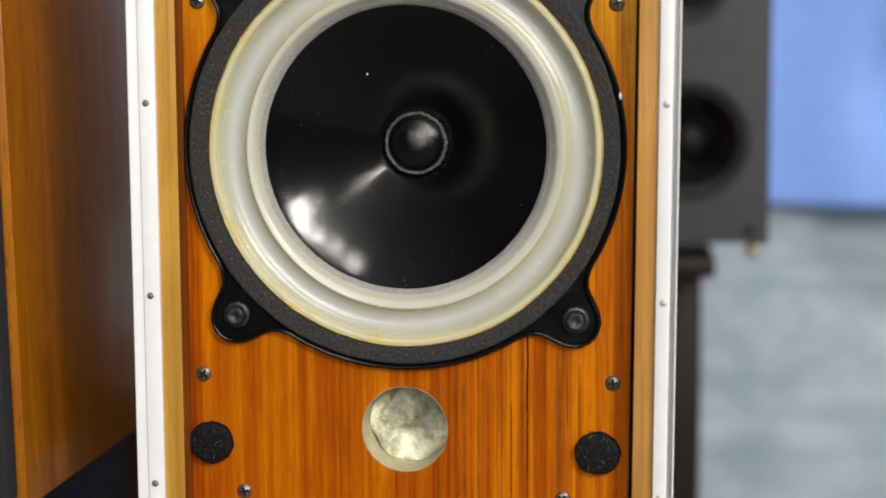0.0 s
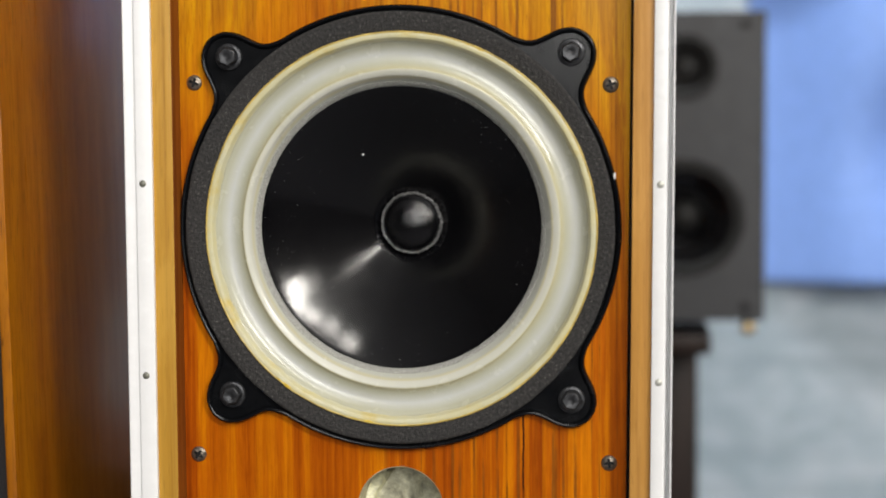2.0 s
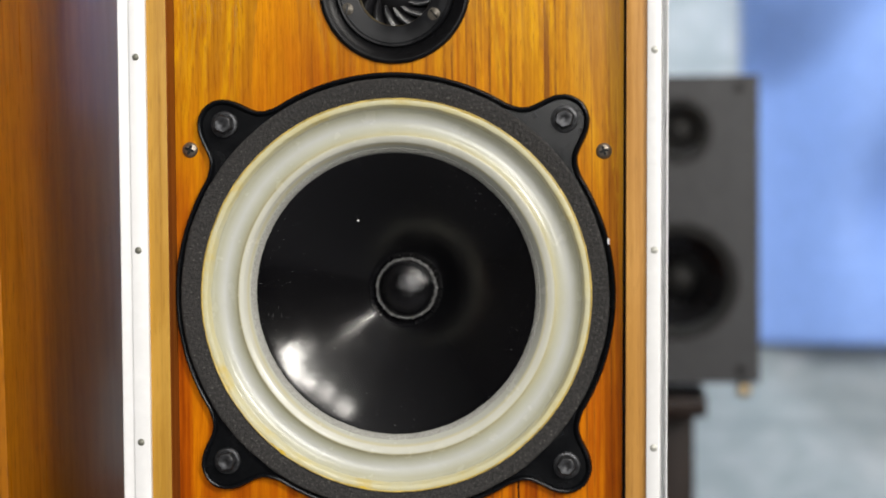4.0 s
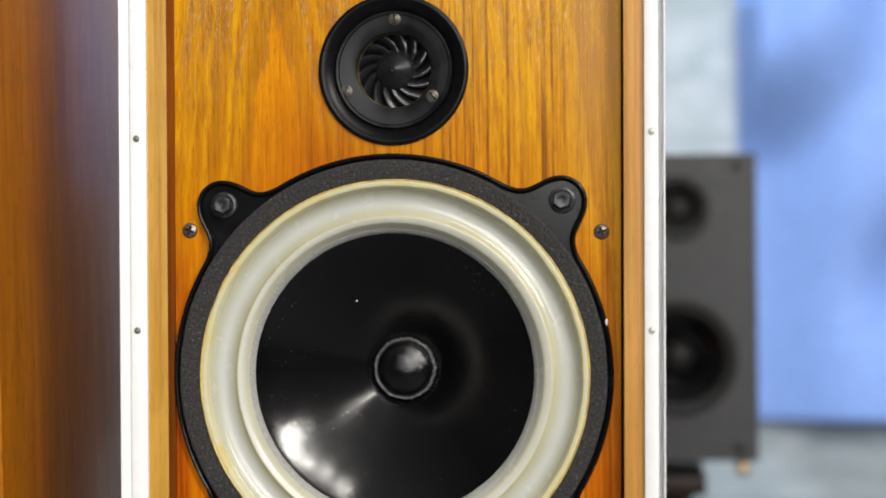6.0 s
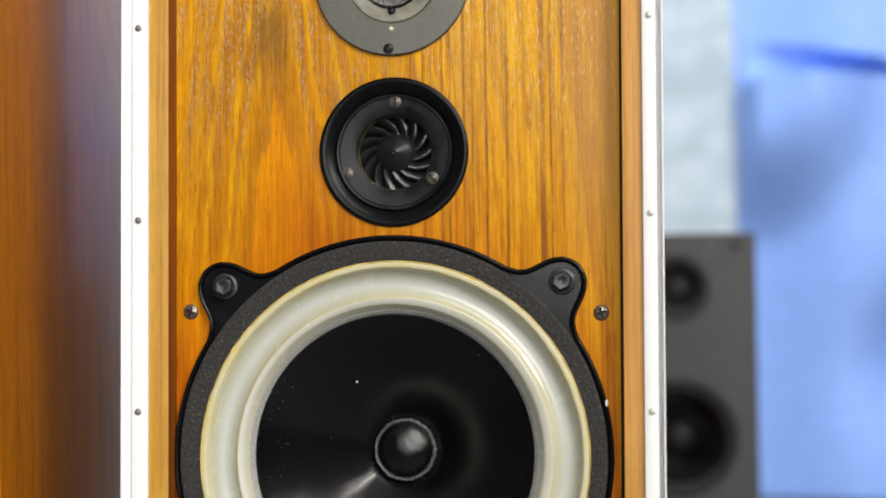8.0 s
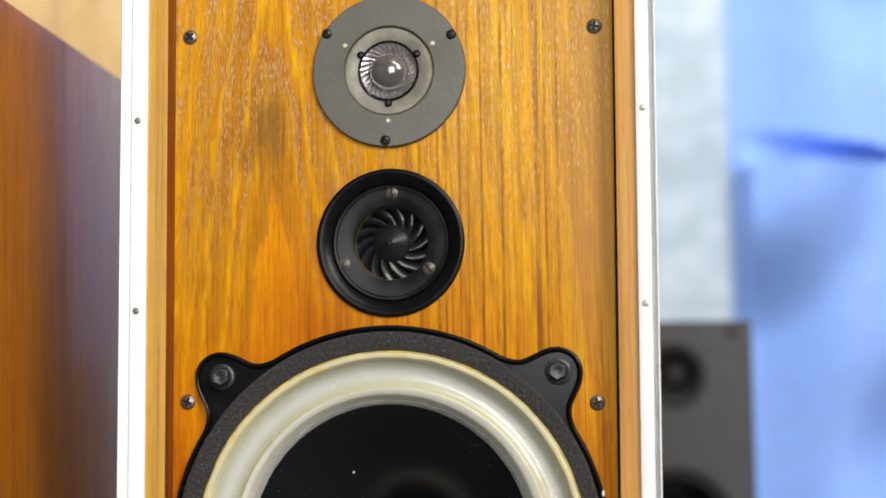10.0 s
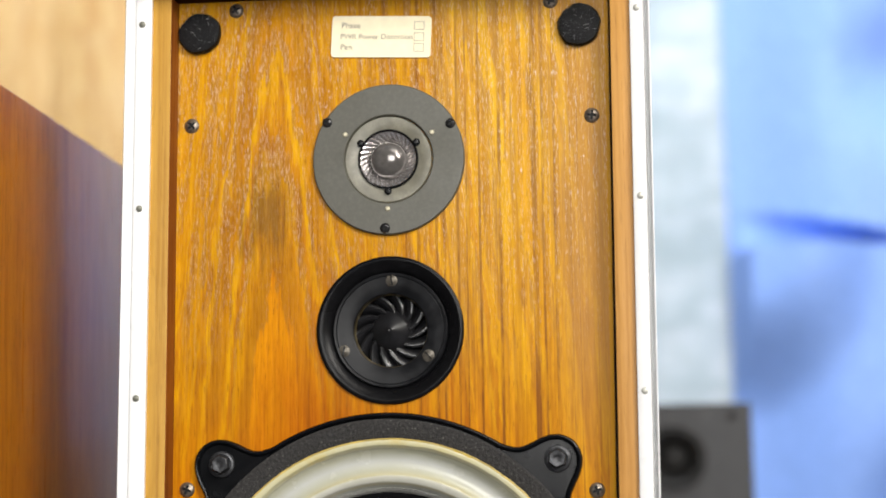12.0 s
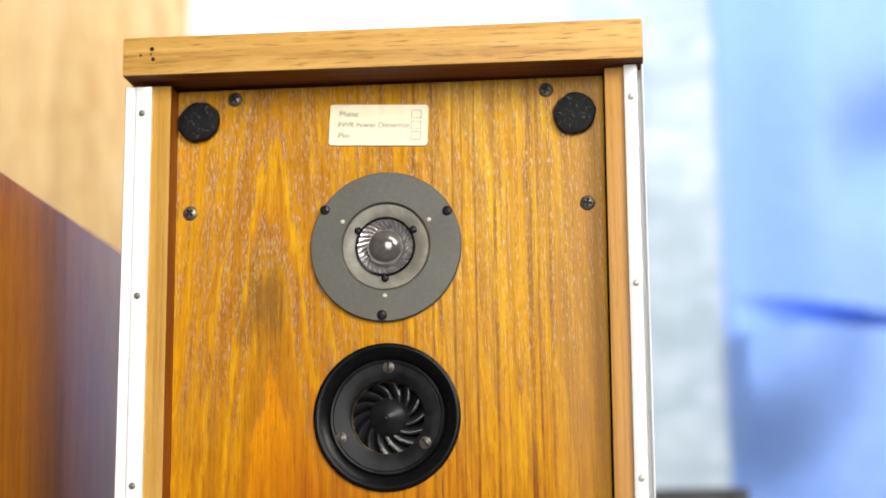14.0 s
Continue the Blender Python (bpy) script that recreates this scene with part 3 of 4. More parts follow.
# unseen spot fixtures added where the highlights point
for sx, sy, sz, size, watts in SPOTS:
    lamp = empty("unseen_spot", (sx, sy, CEIL), "unseen round spot light on a stem, placed for the cone and dome highlights", "ceiling light", "ceiling spots")
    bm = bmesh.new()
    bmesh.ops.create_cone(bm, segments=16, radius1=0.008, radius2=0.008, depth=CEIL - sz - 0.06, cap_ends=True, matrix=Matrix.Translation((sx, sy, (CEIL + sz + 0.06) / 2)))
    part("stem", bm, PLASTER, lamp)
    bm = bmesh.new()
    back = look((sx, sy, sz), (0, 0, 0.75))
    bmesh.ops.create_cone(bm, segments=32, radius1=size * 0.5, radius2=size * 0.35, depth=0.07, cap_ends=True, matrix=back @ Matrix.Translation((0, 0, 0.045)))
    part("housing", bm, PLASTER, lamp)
# flat fixture added for the wall wash
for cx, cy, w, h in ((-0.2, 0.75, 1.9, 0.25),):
    lamp = empty("added_wash_panel", (cx, cy, CEIL), "added unseen ceiling panel that washes the back wall", "ceiling light", "panel lights")
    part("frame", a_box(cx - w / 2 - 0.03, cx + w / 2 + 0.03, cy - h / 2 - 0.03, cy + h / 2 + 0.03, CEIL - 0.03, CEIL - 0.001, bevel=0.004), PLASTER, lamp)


# ---- the main loudspeaker ----
def lean(z):
    return 0.008 * (z - 0.79)


def leaning(bm):
    for v in bm.verts:
        v.co.x += lean(v.co.z)
    return bm


ZB, ZT = 0.585, 1.0895
speaker = empty("loudspeaker", (0, 0.12, ZB), "vintage teak three-way loudspeaker with white metal edge strips, grille removed", "loudspeaker")
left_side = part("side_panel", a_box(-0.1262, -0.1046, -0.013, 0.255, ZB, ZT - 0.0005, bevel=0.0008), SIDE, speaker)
part("side_panel", leaning(a_box(0.1078, 0.1236, -0.013, 0.255, ZB, ZT - 0.0015, bevel=0.0008)), SIDE_PALE, speaker, "tan teak side")
# shade on the left inner face is put into a darker teak
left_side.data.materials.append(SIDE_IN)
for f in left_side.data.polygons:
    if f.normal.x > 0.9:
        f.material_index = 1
part("back_panel", a_box(-0.1044, 0.1075, 0.238, 0.254, ZB, ZT - 0.002), SIDE, speaker)
part("bottom_board", a_box(-0.1044, 0.1055, -0.012, 0.2375, ZB, ZB + 0.018, bevel=0.0008), SIDE, speaker)
# black strip added so that the groove beside the baffle stays dark
part("gap_filler", leaning(a_box(0.0985, 0.1076, 0.0155, 0.030, ZB + 0.019, ZT - 0.003)), FLAT_BLACK, speaker, "added black strip that darkens the groove")
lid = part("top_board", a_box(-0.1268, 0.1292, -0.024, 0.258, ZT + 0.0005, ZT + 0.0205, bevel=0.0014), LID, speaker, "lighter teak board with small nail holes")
for v in lid.data.vertices:
    v.co.z -= 0.0115 * v.co.x
# underside in a darker brown than the rest of the board
lid.data.materials.append(UNDERSIDE)
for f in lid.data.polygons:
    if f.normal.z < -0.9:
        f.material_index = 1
holes = bmesh.new()
for hx, hz, r in ((-0.1118, 1.1047, 0.0011), (-0.1122, 1.1022, 0.0006), (-0.1110, 1.0995, 0.0010), (-0.1175, 1.1017, 0.0006)):
    revolve([(0.0, -0.02425), (r, -0.02415), (r * 1.1, -0.0239)], hx, hz, 12, holes)
part("nail_hole", holes, FLAT_BLACK, lid, "small dark nail holes")

WX, WZ = -0.0008, 0.7792
RX, RZ = 0.0003, 0.7789  # the rubber ring sits a little off the frame's middle
MX, MZ = 0.0012, 0.9225
TX, TZ = 0.0012, 1.0057
PX, PZ = -0.0008, 0.6462
outline = [(-0.1044, ZB + 0.0185), (0.1045, ZB + 0.0185), (0.1092, ZT - 0.0015), (-0.1044, ZT - 0.0002)]
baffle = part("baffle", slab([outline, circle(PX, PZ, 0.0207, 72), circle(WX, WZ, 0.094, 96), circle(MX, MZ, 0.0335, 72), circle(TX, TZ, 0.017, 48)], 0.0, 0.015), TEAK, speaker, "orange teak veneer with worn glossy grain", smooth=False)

# edge strips: a flat face, a groove and an outer lip
def strip(side):
    flat, lip = (-0.1140, -0.1215) if side < 0 else (0.1172, 0.1232)
    out = -0.1272 if side < 0 else 0.1266
    s = -1 if side < 0 else 1
    prof = [(flat, -0.0131), (flat, -0.0153), (flat + s * 0.0006, -0.0157), (lip - s * 0.0006, -0.0157), (lip, -0.0152), (lip + s * 0.0009, -0.0060),
            (lip + s * 0.0021, -0.0060), (lip + s * 0.0024, -0.0154), (out - s * 0.0005, -0.0159), (out, -0.0153), (out, 0.004), (out - s * 0.0009, 0.004), (lip + s * 0.0008, -0.0050), (lip + s * 0.0004, -0.0131)]
    if side < 0:
        prof[10:] = [(out, 0.004), (out - s * 0.0009, 0.004), (out - s * 0.0009, -0.0131)]
    if side < 0:
        prof[4:7] = [(lip, -0.0157), (lip + s * 0.0006, -0.0151), (lip + s * 0.0012, -0.0151)]
    b = bmesh.new()
    lo = [b.verts.new((x, y, ZB + 0.002)) for x, y in prof]
    hi = [b.verts.new((x, y, ZT - 0.0015)) for x, y in prof]
    for k in range(len(prof)):
        j = (k + 1) % len(prof)
        b.faces.new((lo[k], lo[j], hi[j], hi[k]))
    b.faces.new(lo)
    b.faces.new(hi)
    return b


nail = mesh_of("nail", revolve([(0.0, -0.0008), (0.0011, -0.0007), (0.0016, -0.0003), (0.0017, 0.0004)], 0, 0, 16), NAIL)
left_strip = part("edge_strip", strip(-1), ALU, speaker, "white painted aluminium strip")
right_strip = part("edge_strip", leaning(strip(1)), ALU, speaker, "white painted aluminium strip")
for z in (0.621, 0.711, 0.801, 0.891, 0.9825, 1.0745):
    shared("nail", nail, left_strip, (-0.1185, -0.0157, z))
bright = nail.copy()
bright.materials[0] = PALE_NAIL
for z in (0.620, 0.7105, 0.8, 0.890, 0.981, 1.072):
    shared("nail", bright, right_strip, (0.1205 + lean(z), -0.0157, z))


# woofer
def basket_radius(a):
    """The outline of the woofer's frame: a disc with four rounded ears."""
    def inside(r):
        x, z = r * math.cos(a), r * math.sin(a)
        d = math.hypot(x, z) - 0.1038
        for sx in (-1, 1):
            for sz in (-1, 1):
                e = math.hypot(x - sx * 0.0803, z - sz * 0.0803) - 0.0121
                k = 0.019
                h = max(k - abs(d - e), 0.0) / k
                d = min(d, e) - h * h * k * 0.25
        return d
    r = 0.135
    while inside(r) > 0 and r > 0.09:
        r -= 0.0002
    return r


loop = []
for k in range(540):
    a = math.tau * k / 540
    r = basket_radius(a)
    loop.append((WX + r * math.cos(a), WZ + r * math.sin(a)))
rings = []
for d, y in ((0.0002, 0.0004), (0.0, -0.0028), (-0.0004, -0.0035), (-0.0010, -0.0037), (-0.0016, -0.0035), (-0.0021, -0.0028), (-0.0027, -0.0021)):
    rings.append([(x, y, z) for x, z in grow(loop, d)])
bm = bmesh.new()
made = skirt(bm, rings)
ring = [bm.verts.new((x, -0.0021, z)) for x, z in circle(WX, WZ, 0.0915, 540)]
for k in range(540):
    j = (k + 1) % 540
    bm.faces.new((made[-1][k], ring[k], ring[j], made[-1][j]))
deep = [bm.verts.new((x, 0.012, z)) for x, z in circle(WX, WZ, 0.0912, 540)]
for k in range(540):
    j = (k + 1) % 540
    bm.faces.new((ring[k], deep[k], deep[j], ring[j]))
woofer = part("woofer", bm, BLACK, speaker, "large woofer in a black four-eared frame")
part("gasket", revolve([(0.1008, -0.0019), (0.1007, -0.0042), (0.1000, -0.0047), (0.0906, -0.0047), (0.0900, -0.0043), (0.0898, -0.0015)], WX, WZ, 180,
                       wobble=lambda a: 0.0003 * noise.noise(Vector((9 * math.cos(a), 9 * math.sin(a), 5.3)))), GASKET, woofer, "dark grey speckled felt ring")
part("glue_bead", revolve([(0.0916, -0.0020), (0.0915, -0.0052), (0.0908, -0.0054), (0.0898, -0.0053), (0.0889, -0.0051), (0.0883, -0.0043), (0.0876, -0.0030), (0.0873, -0.0018)], RX, RZ, 240,
                          wobble=lambda a: 0.0002 * noise.noise(Vector((4 * math.cos(a), 4 * math.sin(a), 0.3))) + 0.0003 * noise.noise(Vector((14 * math.cos(a), 14 * math.sin(a), 1.7)))), GLUE, woofer, "yellowed glue line")
part("glue_edge", revolve([(0.0920, -0.0044), (0.0919, -0.0053), (0.0915, -0.0056), (0.0911, -0.0053), (0.0909, -0.0044)], RX, RZ, 240,
                          wobble=lambda a: 0.0003 * noise.noise(Vector((3 * math.cos(a), 3 * math.sin(a), 8.3))) + 0.00015 * noise.noise(Vector((18 * math.cos(a), 18 * math.sin(a), 1.1)))), AMBER_LINE, woofer, "thin amber line of old glue")
# the half-roll is turned inwards, as a trough
roll = [(0.0884, -0.0020), (0.0881, -0.0027), (0.0877, -0.0028)]
for k in range(17):
    a = math.pi * k / 16
    roll.append((0.0812 + 0.0062 * math.cos(a), -0.0026 + 0.0012 * k / 16 + 0.0030 * math.sin(a) ** 1.4))
roll += [(0.0746, -0.0015), (0.0738, -0.0014), (0.0728, -0.0010), (0.0718, -0.0006), (0.0712, -0.0001), (0.0706, 0.0011), (0.0672, 0.0050), (0.0664, 0.0064)]
ring = revolve(roll, RX, RZ, 160)
for v in ring.verts:
    f = min(1.0, max(0.0, (0.0745 - math.hypot(v.co.x - RX, v.co.z - RZ)) / 0.004))
    v.co.x += (WX - RX) * f
    v.co.z += (WZ - RZ) * f
part("surround", ring, SURROUND, woofer, "cream translucent rubber half-roll surround")
cone = [(0.0680, 0.0056)]
for k in range(25):
    s = k / 24
    cone.append((0.0668 - 0.0528 * s, 0.0060 + 0.0528 * (0.50 * s + 0.25 * (s + ((1 - s) ** 4 - 1) / 4))))
part("rim_glue", revolve([(0.0690, 0.0035), (0.0686, 0.0031), (0.0676, 0.0042), (0.0668, 0.0052), (0.0665, 0.0062)], WX, WZ, 300,
                         wobble=lambda a: 0.00025 * noise.noise(Vector((60 * math.cos(a), 60 * math.sin(a), 2.2)))), RIM_GLUE, woofer, "stippled shiny line of clear glue")
part("cone", revolve(cone, WX, WZ, 160), CONE, woofer, "glossy black plastic cone with dust specks")
rnd = random.Random(4)
ph = [rnd.uniform(0, 6.28) for _ in range(6)]
CX, CY, CZ = 0.0, 0.0402, 0.7798
part("glue_ring", revolve([(0.0154, CY), (0.0151, CY - 0.0016), (0.0146, CY - 0.0021), (0.0140, CY - 0.0018), (0.0137, CY)], CX, CZ, 120,
                          wobble=lambda a: sum(0.00014 * math.sin((9 + 14 * i) * a + ph[i]) for i in range(6))), GLUE_CLEAR, woofer, "lumpy ring of clear glue")
cap = []
for k in range(13):
    a = math.pi / 2 * k / 12
    cap.append((0.0140 * math.cos(a) if k < 12 else 0.0, CY - 0.0004 - 0.0070 * math.sin(a)))
part("dust_cap", revolve(cap, CX, CZ, 72), CAP, woofer, "lumpy lacquered black dust cap")
fleck = bmesh.new()
bmesh.ops.create_icosphere(fleck, subdivisions=1, radius=0.0006, matrix=Matrix.Translation((-0.0206, 0.0208, 0.8136)))
part("paint_fleck", fleck, ALU, woofer, "tiny white fleck")



def cone_depth(r):
    f = (0.0668 - r) / 0.0528
    return 0.0060 + 0.0528 * (0.50 * f + 0.25 * (f + ((1 - f) ** 4 - 1) / 4))


dust = bmesh.new()
rnd = random.Random(11)
for _ in range(110):
    a = radians(rnd.gauss(200, 34))
    r = 0.0664 - abs(rnd.gauss(0, 0.016))
    p = Vector((WX + r * math.cos(a), cone_depth(r) - 0.0001, WZ + r * math.sin(a)))
    size = rnd.uniform(0.00007, 0.00020)
    bmesh.ops.create_icosphere(dust, subdivisions=1, radius=size, matrix=Matrix.Translation(p))
tagged(part("dust", dust, LINT, woofer, "pale specks of dust on the cone"), kind="stuff")


def drip(a0, a1, fat):
    """A blob of old glue along the rim of the surround, between two angles in degrees."""
    bm = bmesh.new()
    n = 14
    rings = []
    for k in range(n + 1):
        f = k / n
        a = radians(a0 + (a1 - a0) * f)
        thick = fat * math.sin(math.pi * f) ** 0.6 * (1 + 0.3 * math.sin(9 * f + a0)) + 0.00005
        ring = []
        for q in range(8):
            b = math.tau * q / 8
            rr = 0.0911 + 0.9 * thick * math.cos(b)
            ring.append(bm.verts.new((RX + rr * math.cos(a), -0.0050 + 0.6 * thick * math.sin(b), RZ + rr * math.sin(a))))
        rings.append(ring)
    for p, q in zip(rings, rings[1:]):
        for k in range(8):
            bm.faces.new((p[k], q[k], q[(k + 1) % 8], p[(k + 1) % 8]))
    bm.faces.new(rings[0])
    bm.faces.new(rings[-1])
    return bm


for a0, a1, fat in ((63, 71, 0.0008), (-131, -124, 0.0010), (-106, -97, 0.0008), (148, 153, 0.0005)):
    part("glue_drip", drip(a0, a1, fat), YELLOW_GLUE, woofer, "drip of amber glue")
chip = bmesh.new()
bmesh.ops.create_icosphere(chip, subdivisions=2, radius=1.0)
for v in chip.verts:
    v.co = Vector((0.0998 + 0.0006 * v.co.x, -0.0036 + 0.0006 * v.co.y, 0.8035 + 0.0016 * v.co.z * (1 + 0.3 * v.co.x)))
part("paint_chip", chip, ALU, woofer, "small bare metal chip on the rim")

bolt = bmesh.new()
revolve([(0.0, -0.0012), (0.0046, -0.0014), (0.0050, -0.0016), (0.0060, -0.0013), (0.0063, -0.0008), (0.0063, 0.0)], 0, 0, 32, bolt)
revolve([(0.0, -0.0047), (0.0016, -0.0047), (0.0021, -0.0050), (0.0038, -0.0051), (0.0043, -0.0048), (0.0046, -0.0042), (0.0047, -0.0010)], 0, 0, 6, bolt)
bolt = mesh_of("bolt", bolt, BOLT)
for k, (bx, bz) in enumerate(((-0.080, 0.8597), (0.080, 0.8600), (-0.0805, 0.7005), (0.080, 0.7000))):
    shared("bolt", bolt, woofer, (bx, -0.0021, bz), (0, 0.4 + 1.3 * k, 0))

# midrange
mid = part("midrange", revolve([(0.0357, 0.0003), (0.0357, -0.0006), (0.0354, -0.0013), (0.0346, -0.0017), (0.0334, -0.0016), (0.0316, -0.0010), (0.0298, -0.0001), (0.0283, 0.0010), (0.0278, 0.0016)], MX, MZ, 120), RIM_BLACK, speaker, "black bakelite midrange with a swirled phase plug")
part("face_plate", revolve([(0.0278, 0.0016), (0.0276, 0.0001), (0.0272, -0.0002), (0.0263, 0.0), (0.0260, 0.0004), (0.0257, 0.0002), (0.0230, 0.0005), (0.0188, 0.0009), (0.0180, 0.0013), (0.0177, 0.0024), (0.0176, 0.014), (0.0, 0.0145)], MX, MZ, 120), BAKELITE, mid, "scuffed black bakelite face plate")
part("throat_ring", revolve([(0.0177, 0.0036), (0.0174, 0.0039), (0.0173, 0.0056)], MX, MZ, 72), WORN, mid, "thin black ring worn to yellow")
part("phase_plug", revolve([(0.0106, 0.0130), (0.0104, 0.0070), (0.0098, 0.0055), (0.0075, 0.0036), (0.0045, 0.0016), (0.0018, -0.0002), (0.0009, -0.0007), (0.0006, -0.0005), (0.0005, 0.0002), (0.0, 0.0004)], MX, MZ, 56), VANE, mid, "smooth black cone")
# one blade of the swirl: it leans back from a high front edge to a low rear edge
vb = bmesh.new()
N, M = 10, 6
sheet = []
for i in range(N + 1):
    s = i / N
    r = 0.0090 + 0.0084 * s
    swirl = 0.46 * s
    row = []
    for k in range(M + 1):
        f = k / M
        row.append((r, swirl + (0.43 - 0.05 * s) * f, 0.0036 + 0.0010 * s + 0.0036 * f ** 1.5 + 0.0012 * (1 - f) ** 4))
    sheet.append(row)
top = [[vb.verts.new((r * math.cos(a), y, r * math.sin(a))) for r, a, y in row] for row in sheet]
low = [[vb.verts.new((r * math.cos(a), y + 0.0012, r * math.sin(a))) for r, a, y in row] for row in sheet]
for i in range(N):
    for k in range(M):
        vb.faces.new((top[i][k], top[i + 1][k], top[i + 1][k + 1], top[i][k + 1]))
        vb.faces.new((low[i][k], low[i][k + 1], low[i + 1][k + 1], low[i + 1][k]))
    for k in (0, M):
        vb.faces.new((top[i][k], top[i + 1][k], low[i + 1][k], low[i][k]))
for k in range(M):
    for i in (0, N):
        vb.faces.new((top[i][k], top[i][k + 1], low[i][k + 1], low[i][k]))
vane = mesh_of("vane", vb, VANE)
for k in range(14):
    shared("vane", vane, mid, (MX, 0, MZ), (0, math.tau * k / 14, 0))
slotted = head_mesh("slotted_screw", 0.0030, 0.0007, "slot", SLOT, 0.0006)
for sx, sz, turn in ((0.0020, 0.9466, 1.45), (-0.0213, 0.9128, 1.75), (0.0196, 0.9098, 0.85)):
    shared("slotted_screw", slotted, mid, (sx, 0.0006, sz), (0, turn, 0), "dull slotted screw")

# tweeter
tweeter = part("tweeter", revolve([(0.0372, 0.0003), (0.0372, -0.0018), (0.0367, -0.0024), (0.0222, -0.0024), (0.0216, -0.0019), (0.0215, 0.0004)], TX, TZ, 120), PLATE, speaker, "flat grey round tweeter plate with a small clear dome")
part("inner_plate", revolve([(0.0214, 0.0004), (0.0213, -0.0010), (0.0209, -0.0013), (0.0150, -0.0013), (0.0145, -0.0010)], TX - 0.0002, TZ, 96), PLATE_IN, tweeter, "worn lighter grey plate")
part("ring", revolve([(0.0149, -0.0008), (0.0148, -0.0019), (0.0144, -0.0024), (0.0138, -0.0022), (0.0135, -0.0010), (0.0133, 0.0040)], TX - 0.0002, TZ, 96), BLACK, tweeter, "smoky black ring")
lens = bmesh.new()
prev = None
for s in range(7):
    f = s / 6
    r = 0.0136 - 0.0048 * f
    ring = []
    for k in range(240):
        a = math.tau * k / 240
        ridge = 0.0008 * abs(((30 * k / 240 + 1.5 * f) % 1.0) * 2 - 1)
        ring.append(lens.verts.new((TX - 0.0002 + r * math.cos(a), -0.0012 + 0.0034 * f - ridge, TZ + r * math.sin(a))))
    if prev:
        for k in range(240):
            j = (k + 1) % 240
            lens.faces.new((prev[k], ring[k], ring[j], prev[j]))
    prev = ring
part("ribbed_ring", lens, FOIL, tweeter, "clear ribbed plastic ring")
dome = [(0.0096, 0.0022), (0.0092, 0.0006)]
for k in range(13):
    a = math.pi / 2 * k / 12
    dome.append((0.0090 * math.cos(a) if k < 12 else 0.0, 0.0002 - 0.0052 * math.sin(a)))
part("dome", revolve(dome, TX - 0.0002, TZ, 72), SMOKE, tweeter, "smoky shiny dome")
small = head_mesh("plate_screw", 0.0025, 0.0012, "cross", BLACK_SCREW)
for sx, sz in ((-0.0288, 1.0248), (0.0317, 1.0222), (-0.0006, 0.9716)):
    shared("plate_screw", small, tweeter, (sx, -0.0024, sz), (0, sx * 30, 0), "small black cross-head screw")
rivet = mesh_of("rivet", revolve([(0.0, -0.0007), (0.0009, -0.0006), (0.0013, -0.0001), (0.0013, 0.0003)], 0, 0, 14), BRASS)
stud = mesh_of("stud", revolve([(0.0, -0.0017), (0.0011, -0.0016), (0.0018, -0.0009), (0.0019, 0.0003)], 0, 0, 16), BLACK)
for a in (149, 30, 269):
    shared("rivet", rivet, tweeter, (TX + 0.0247 * math.cos(radians(a)), -0.0024, TZ + 0.0247 * math.sin(radians(a))), label="brass rivet")
    shared("stud", stud, tweeter, (TX + 0.0158 * math.cos(radians(a)), -0.0013, TZ + 0.0158 * math.sin(radians(a))), label="small black stud")

# port
port = part("port_tube", revolve([(0.0207, 0.0004), (0.0204, 0.0002), (0.0201, 0.0010), (0.0200, 0.075)], PX, PZ, 72), PORT, speaker, "cream cardboard port tube")
bm = bmesh.new()
bmesh.ops.create_icosphere(bm, subdivisions=5, radius=1.0)
for v in bm.verts:
    p = v.co.copy()
    k = 1 + 0.28 * noise.noise(p * 1.9 + Vector((3, 1, 4))) + 0.13 * noise.noise(p * 4.5)
    deep = math.copysign(abs(p.y) ** 0.45, p.y)
    v.co = Vector((PX + 0.030 * p.x * k, 0.044 + 0.026 * deep * k, PZ + 0.030 * p.z * k))
    dx, dz = v.co.x - PX, v.co.z - PZ
    rr = math.hypot(dx, dz)
    if rr > 0.0198:
        v.co.x, v.co.z = PX + dx * 0.0198 / rr, PZ + dz * 0.0198 / rr
part("wadding", bm, WOOL, port, "crumpled off-white wadding")

# screws, felt pads and the label on the baffle
cross = head_mesh("baffle_screw", 0.0037, 0.0013, "cross", SCREW, 0.0011)
for k, (sx, sz) in enumerate(((-0.0973, 0.8480), (0.0980, 0.8452), (-0.0980, 0.6712), (0.0973, 0.6702), (-0.0972, 1.0262), (0.1000, 1.0240), (-0.0752, 1.0842), (0.0812, 1.0820), (-0.0790, 0.6142), (0.0740, 0.6145))):
    shared("baffle_screw", cross, baffle, (sx, 0.0, sz), (0, 0.35 + 0.9 * k, 0), "bronzed cross-head screw")


